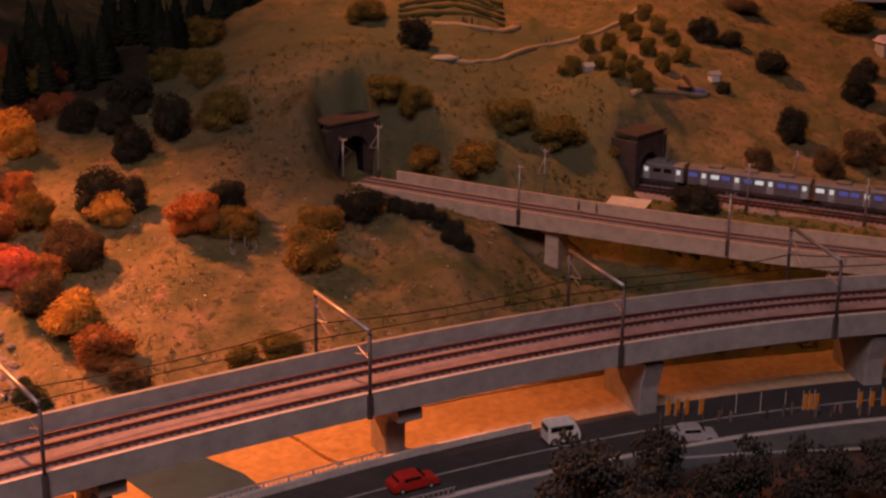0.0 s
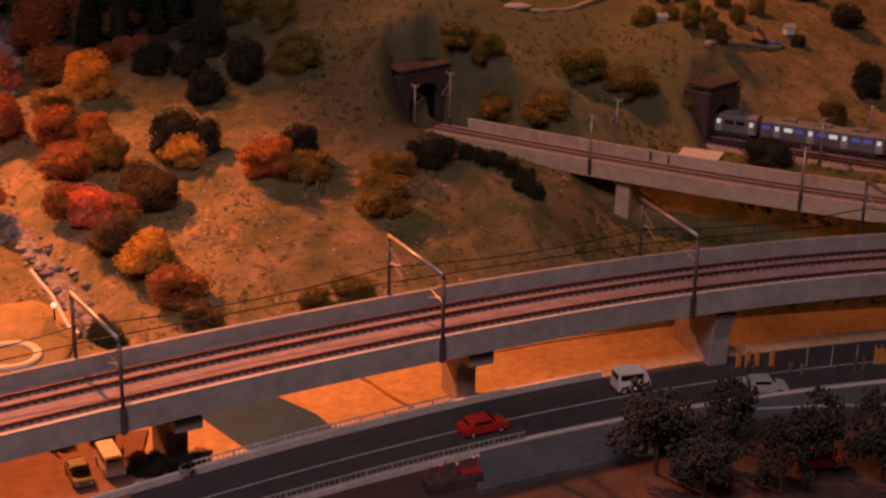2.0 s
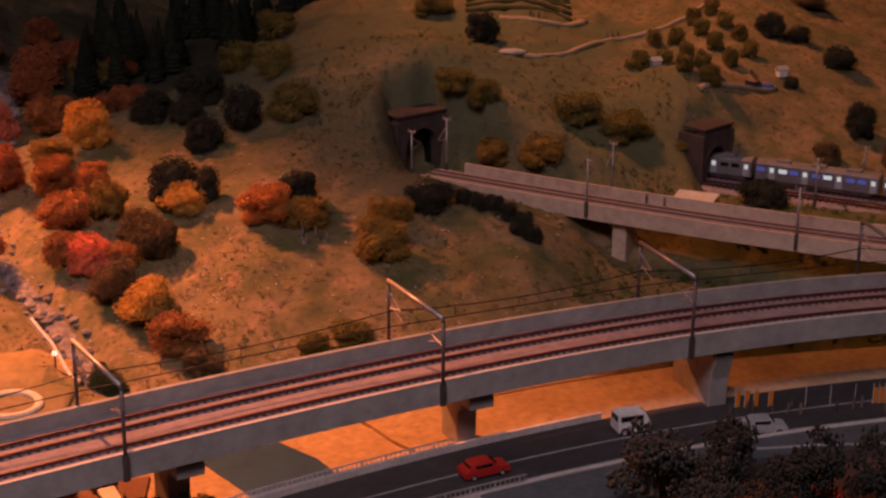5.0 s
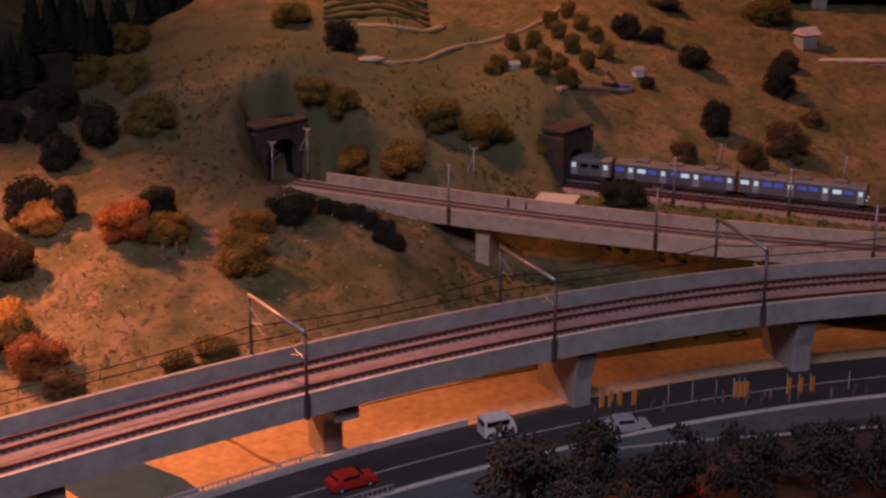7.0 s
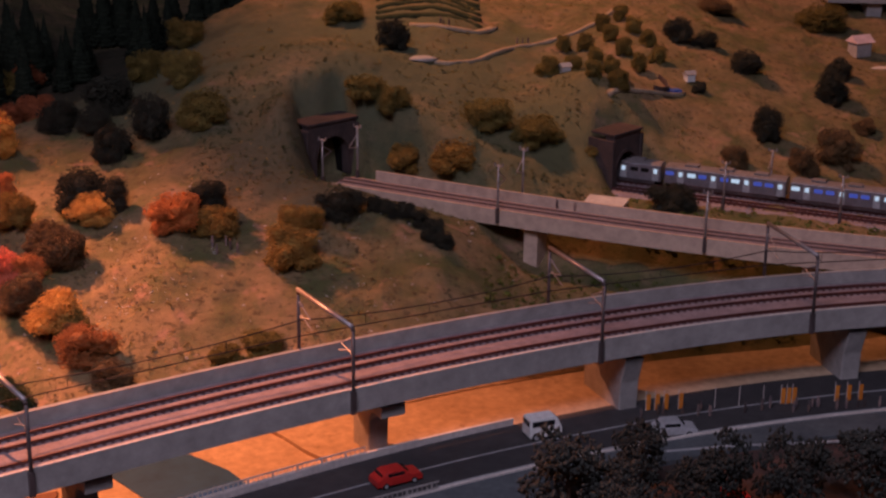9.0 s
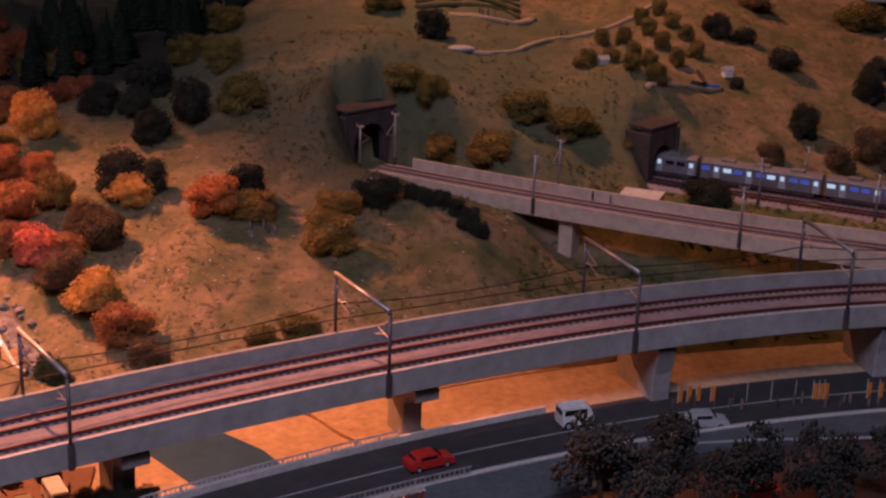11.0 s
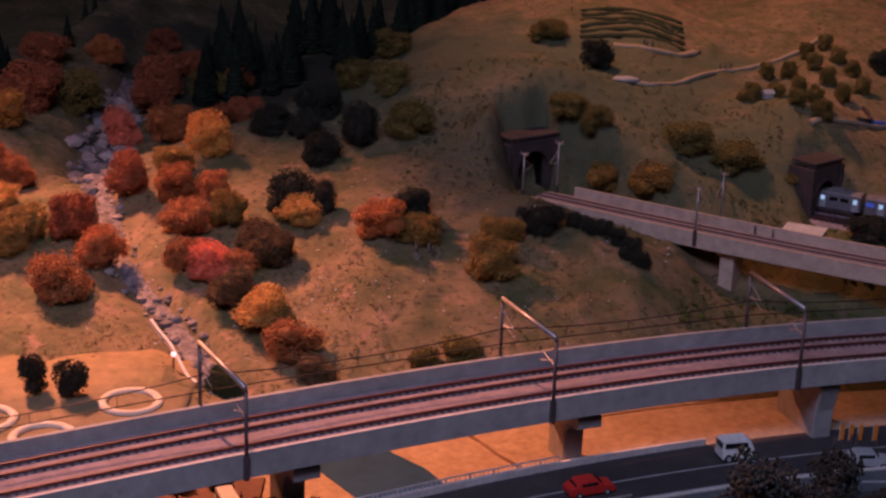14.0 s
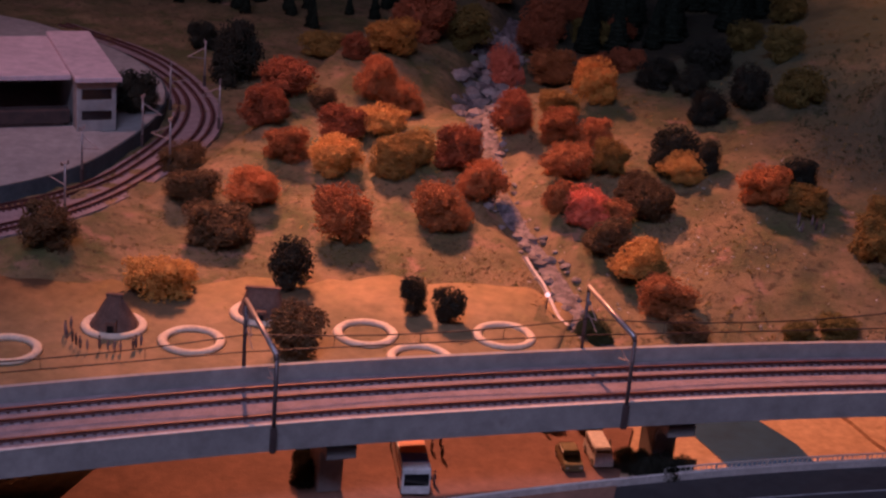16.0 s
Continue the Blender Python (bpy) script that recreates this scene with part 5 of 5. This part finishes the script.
def pit_house(x, y, r, h, ridge, label):
    t = empty("pit_house", pose(x, y, GROUND + 0.004, 0, 0, 200), label, "hut")
    bm = bmesh.new()
    n = 24
    low = [bm.verts.new((r * math.cos(6.28319 * i / n), r * math.sin(6.28319 * i / n), 0)) for i in range(n)]
    high = [bm.verts.new((r * 0.10 * math.cos(6.28319 * i / n) + (ridge if math.cos(6.28319 * i / n) > 0 else -ridge), r * 0.08 * math.sin(6.28319 * i / n), h * (1 + 0.04 * math.sin(i * 5)))) for i in range(n)]
    for i in range(n):
        bm.faces.new((low[i], low[(i + 1) % n], high[(i + 1) % n], high[i]))
    bm.faces.new(high)
    bm.faces.new(list(reversed(low)))
    part("thatch_roof", bm, THATCH, t)
    bm = bmesh.new()
    box(bm, 0, r * 0.80, h * 0.22, r * 0.42, r * 0.4, h * 0.44, 0.001)
    porch = part("porch", bm, THATCH, t)
    # no opening: a near-black panel painted as the dark inside
    bm = bmesh.new()
    box(bm, 0, r * 1.0, h * 0.17, r * 0.26, r * 0.03, h * 0.30, 0.0004)
    part("doorway", bm, DARKHOLE, porch, "dark doorway")
    bm = bmesh.new()
    box(bm, 0, 0, h * 1.0, ridge * 2 + 0.012, 0.006, 0.004, 0.001)
    part("ridge_cap", bm, THATCH, t)
    return t


pit_house(-1.008, 1.469, 0.031, 0.040, 0.004, "brown thatched pit house with a dark doorway")
ring(-1.008, 1.469, 0.037, "pale circular earth bank round the hut")
pit_house(-0.869, 1.590, 0.031, 0.034, 0.016, "brown thatched pit house with a long ridge")
ring(-0.869, 1.590, 0.037, "pale circular earth bank round the hut")
lamp = empty("stream_lamp", pose(-0.555, 1.795, land(-0.555, 1.795)), "small glowing lamp beside the stream", "lamp")
bm = bmesh.new()
rod(bm, (0, 0, 0), (0, 0, 0.018), 0.0012, 6)
part("pole", bm, DARKSTEEL, lamp)
bm = bmesh.new()
bmesh.ops.create_icosphere(bm, subdivisions=2, radius=0.0035, matrix=Matrix.Translation((0, 0, 0.020)))
part("globe", bm, LAMPGLOW, lamp, "glowing orange globe", True)

# ---- depot on the left ----


def chaikin(pts, z):
    for _ in range(3):
        out = [pts[0]]
        for p, q in zip(pts, pts[1:]):
            out += [(p[0] * 0.75 + q[0] * 0.25, p[1] * 0.75 + q[1] * 0.25), (p[0] * 0.25 + q[0] * 0.75, p[1] * 0.25 + q[1] * 0.75)]
        pts = out + [pts[-1]]
    return [(p[0], p[1], z) for p in pts]


YARD = 0.045
OUTER = chaikin([(-1.40, 1.40), (-1.30, 1.55), (-1.232, 1.70), (-1.210, 1.82), (-1.214, 1.95), (-1.222, 2.08), (-1.242, 2.18), (-1.290, 2.29), (-1.40, 2.43), (-1.55, 2.56), (-1.80, 2.66)], YARD)
INNER = chaikin([(-1.46, 1.46), (-1.35, 1.62), (-1.275, 1.75), (-1.250, 1.87), (-1.256, 1.98), (-1.270, 2.10), (-1.305, 2.22), (-1.36, 2.33), (-1.46, 2.44), (-1.60, 2.53), (-1.80, 2.60)], YARD)
bm = bmesh.new()
sweep(bm, offset(OUTER, 0.018), rect(-0.042, 0.042, -0.01, 0.0025))
structure("trim_yard_ballast", bm, BALLAST, "curved ballast bed of the depot line")
for line_ in (OUTER, INNER):
    track("railway_track", line_, "curved rusty railway track round the depot", 0.0165, 0.0028, 0.026, 0.0094, "tracks of the depot")
WALL = offset(INNER, 0.030)
bm = bmesh.new()
sweep(bm, WALL, rect(-0.002, 0.002, -0.01, 0.024))
structure("wall_yard", bm, PAVING, "dark grey retaining wall of the depot platform")
bm = bmesh.new()
far = [bm.verts.new((-2.2, 1.3 + 1.3 * i / (len(WALL) - 1), YARD + 0.024)) for i in range(len(WALL))]
vs = [bm.verts.new((x, y, YARD + 0.024)) for x, y, z in WALL]
for i in range(len(vs) - 1):
    bm.faces.new((far[i], vs[i], vs[i + 1], far[i + 1]))
ext = bmesh.ops.extrude_face_region(bm, geom=bm.faces[:])
for v in ext["geom"]:
    if isinstance(v, bmesh.types.BMVert):
        v.co.z -= 0.004
structure("platform_yard", bm, CONCRETE, "pale pinkish concrete yard of the depot")


def depot():
    d = empty("depot_building", pose(-1.326, 2.034, YARD + 0.024, 0, 0, 40), "pink-grey station building with a flat roof and open hall", "building")
    bm = bmesh.new()
    box(bm, -0.030, 0.135, 0.086, 0.072, 0.30, 0.008, 0.0015)
    part("roof", bm, ROOFMAT, d, "pinkish flat roof")
    bm = bmesh.new()
    box(bm, -0.24, 0.155, 0.079, 0.35, 0.25, 0.008, 0.0015)
    part("hall_roof", bm, ROOFMAT, d, "pinkish flat roof of the hall")
    bm = bmesh.new()
    box(bm, -0.0305, 0.135, 0.041, 0.061, 0.27, 0.082, 0.001)
    part("wall", bm, CONCRETE, d)
    for x, y, sx, sy in ((-0.25, 0.275, 0.36, 0.008), (-0.42, 0.155, 0.008, 0.24)):
        bm = bmesh.new()
        box(bm, x, y, 0.037, sx, sy, 0.074, 0.001)
        part("wall", bm, CONCRETE, d)
    for z, h in ((0.060, 0.016), (0.026, 0.014)):
        bm = bmesh.new()
        box(bm, -0.0305, -0.0002, z, 0.046, 0.002, h, 0.0004)
        part("window", bm, BLACKGLASS, d, "dark strip window")
        bm = bmesh.new()
        box(bm, 0.0002, 0.13, z, 0.002, 0.20, h, 0.0004)
        part("window", bm, BLACKGLASS, d, "dark strip window")


depot()
cargo = empty("goods_wagon", pose(-1.45, 1.985, YARD + 0.024, 0, 0, 40), "dull red goods wagon under the hall roof", "wagon")
bm = bmesh.new()
box(bm, 0, 0, 0.016, 0.12, 0.026, 0.022, 0.0015)
part("body", bm, BRICK, cargo)
bm = bmesh.new()
box(bm, 0, 0, 0.004, 0.10, 0.018, 0.008, 0.001)
part("underframe", bm, DARKSTEEL, cargo)
for path_, u, picks in ((OUTER, -0.022, (20, 36, 52, 66)), (INNER, 0.022, (14, 26, 40, 54))):
    side = offset(path_, u)
    for i in picks:
        p, q = side[i], side[i + 1]
        mm = mast(0.0, lambda v: 0.0, 0.0001, 0.085, YARD, "pale catenary mast beside the depot track", 1.2)
        mm.matrix_world = pose(p[0], p[1], YARD, 0, 0, math.degrees(math.atan2(q[1] - p[1], q[0] - p[0])) + (180 if u < 0 else 0))

# ---- orchard, fields and buildings of the right-hand mountain ----


def lane(name, mat, label, pts, w):
    bm = bmesh.new()
    rows = []
    for i in range(len(pts) - 1):
        for k in range(6):
            u = k / 6
            x, y = pts[i][0] + (pts[i + 1][0] - pts[i][0]) * u, pts[i][1] + (pts[i + 1][1] - pts[i][1]) * u
            dx, dy = pts[i + 1][0] - pts[i][0], pts[i + 1][1] - pts[i][1]
            n = math.hypot(dx, dy)
            rows.append([bm.verts.new((x - dy / n * w * s, y + dx / n * w * s, land(x, y) + 0.004)) for s in (-1, 1)])
    for r0, r1 in zip(rows, rows[1:]):
        bm.faces.new((r0[0], r0[1], r1[1], r1[0]))
    ext = bmesh.ops.extrude_face_region(bm, geom=bm.faces[:])
    for v in ext["geom"]:
        if isinstance(v, bmesh.types.BMVert):
            v.co.z -= 0.008
    return structure(name, bm, mat, label, True)


lane("path_mountain", LANE, "pale footpath winding up the mountain", [(0.03, 2.60), (0.064, 2.593), (0.12, 2.64), (0.195, 2.736), (0.28, 2.79), (0.345, 2.848), (0.40, 2.95)], 0.004)
lane("path_farm", LANE, "pale earth yard of the orchard", [(0.32, 2.483), (0.37, 2.51), (0.43, 2.565), (0.47, 2.60)], 0.006)
bm = bmesh.new()
sweep(bm, [(0.40 + 0.035 * math.cos(radians(a)), 2.60 + 0.05 * math.sin(radians(a)), land(0.40 + 0.035 * math.cos(radians(a)), 2.60 + 0.05 * math.sin(radians(a)))) for a in range(-80, 50, 10)], rect(-0.0015, 0.0015, -0.004, 0.010))
structure("trim_farm_wall", bm, BRICK, "dark curved wall round the orchard")
bm = bmesh.new()
box(bm, 0, 0, 0.003, 0.020, 0.016, 0.006, 0.001)
ob = tagged(new("tarpaulin", mesh_of("tarpaulin", bm, BLUEPAINT)), "blue tarpaulin heap on the farm yard", "tarpaulin")
ob.matrix_world = pose(0.448, 2.59, land(0.448, 2.59), 0, 0, 20)
for x, y, mat, lb in ((0.262, 2.60, SILVER, "pale blue-grey little shed among the orchard trees"), (0.482, 2.645, WHITE, "white shed at the farm yard"), (0.855, 2.93, CONCRETE, "pinkish house on the far slope")):
    t = empty("shed", pose(x, y, land(x, y), 0, 0, 25), lb, "shed")
    k = 2.2 if x > 0.8 else 1.0
    bm = bmesh.new()
    box(bm, 0, 0, 0.006 * k, 0.016 * k, 0.012 * k, 0.013 * k)
    part("wall", bm, mat, t)
    bm = bmesh.new()
    sweep(bm, [(-0.010 * k, 0, 0.012 * k), (0.010 * k, 0, 0.012 * k)], [(-0.008 * k, 0), (0.008 * k, 0), (0, 0.006 * k)])
    part("roof", bm, ROOFMAT if k > 1 else SILVER, t)
for k in range(6):
    bm = bmesh.new()
    pts = []
    for i in range(16):
        x = -0.06 + 0.19 * i / 15
        y = 2.80 + 0.030 * k + 0.02 * math.sin(i / 15 * math.pi)
        pts.append((x, y, land(x, y)))
    sweep(bm, pts, [(-0.0065, -0.004), (-0.006, 0.003), (0, 0.005), (0.006, 0.003), (0.0065, -0.004)])
    tagged(new("tea_hedge", mesh_of("tea_hedge", bm, TEA, True)), "clipped dark green tea hedge on the hilltop", "hedge", "tea hedges")
lane("path_tea", LANE, "sandy strip before the tea hedges", [(0.0, 2.765), (0.06, 2.755), (0.12, 2.77), (0.16, 2.82)], 0.008)
for x, y in ((0.06, 2.76), (0.07, 2.765), (0.055, 2.765), (0.20, 2.745), (0.21, 2.75), (0.19, 2.738)):
    figurine(x, y, land(x, y), "walkers on the mountain path")
bm = blob(5, 0.5, 0.3)
ob = tagged(new("rock_slab", mesh_of("rock_slab", bm, CONCRETE, True)), "pale flat rock at the end of the path", "rock")
ob.matrix_world = pose(0.022, 2.60, land(0.022, 2.60) + 0.003) @ Matrix.Diagonal((0.05, 0.03, 0.022, 1))
plat = empty("station_platform", pose(0.98, 2.865, land(0.98, 2.865), 0, 0, -4), "low pale platform with a red rim on the slope", "platform")
bm = bmesh.new()
box(bm, 0, 0, 0.005, 0.24, 0.022, 0.010, 0.001)
part("slab", bm, PALE, plat)
bm = bmesh.new()
box(bm, 0, -0.0115, 0.005, 0.24, 0.001, 0.003)
part("rim", bm, REDPAINT, plat, "red painted rim")
over = empty("road_viaduct", pose(1.12, 3.16, 0.255, 0, 0, -3), "broad pinkish concrete road deck on the far slope", "viaduct")
bm = bmesh.new()
box(bm, 0, 0, 0.030, 0.56, 0.10, 0.030, 0.002)
part("deck", bm, CONCRETE, over)
for u in (-0.18, 0.05, 0.22):
    bm = bmesh.new()
    box(bm, u, 0, -0.02, 0.03, 0.06, 0.10, 0.002)
    part("pier", bm, CONCRETE, over)

# ---- hall round the layout ----


def slab(name, x0, x1, y0, y1, z0, z1, label):
    bm = bmesh.new()
    box(bm, (x0 + x1) / 2, (y0 + y1) / 2, (z0 + z1) / 2, x1 - x0, y1 - y0, z1 - z0)
    return structure(name, bm, HALL, label)


slab("floor", -4, 4, -3, 5, -0.95, -0.9, "dark floor of the exhibition hall")
slab("ceiling", -4, 4, -3, 5, 2.7, 2.8, "dark ceiling of the exhibition hall")
slab("wall_north", -4, 4, 4.35, 4.5, -0.9, 2.7, "dark back wall of the exhibition hall")
slab("wall_south", -4, 4, -3.1, -3, -0.9, 2.7, "dark wall of the exhibition hall")
slab("wall_west", -4.1, -4, -3, 5, -0.9, 2.7, "dark wall of the exhibition hall")
slab("wall_east", 4, 4.1, -3, 5, -0.9, 2.7, "dark wall of the exhibition hall")
slab("layout_base", -2.3, 1.7, 0.45, 0.48, -0.9, 0.015, "dark front panel of the model layout")
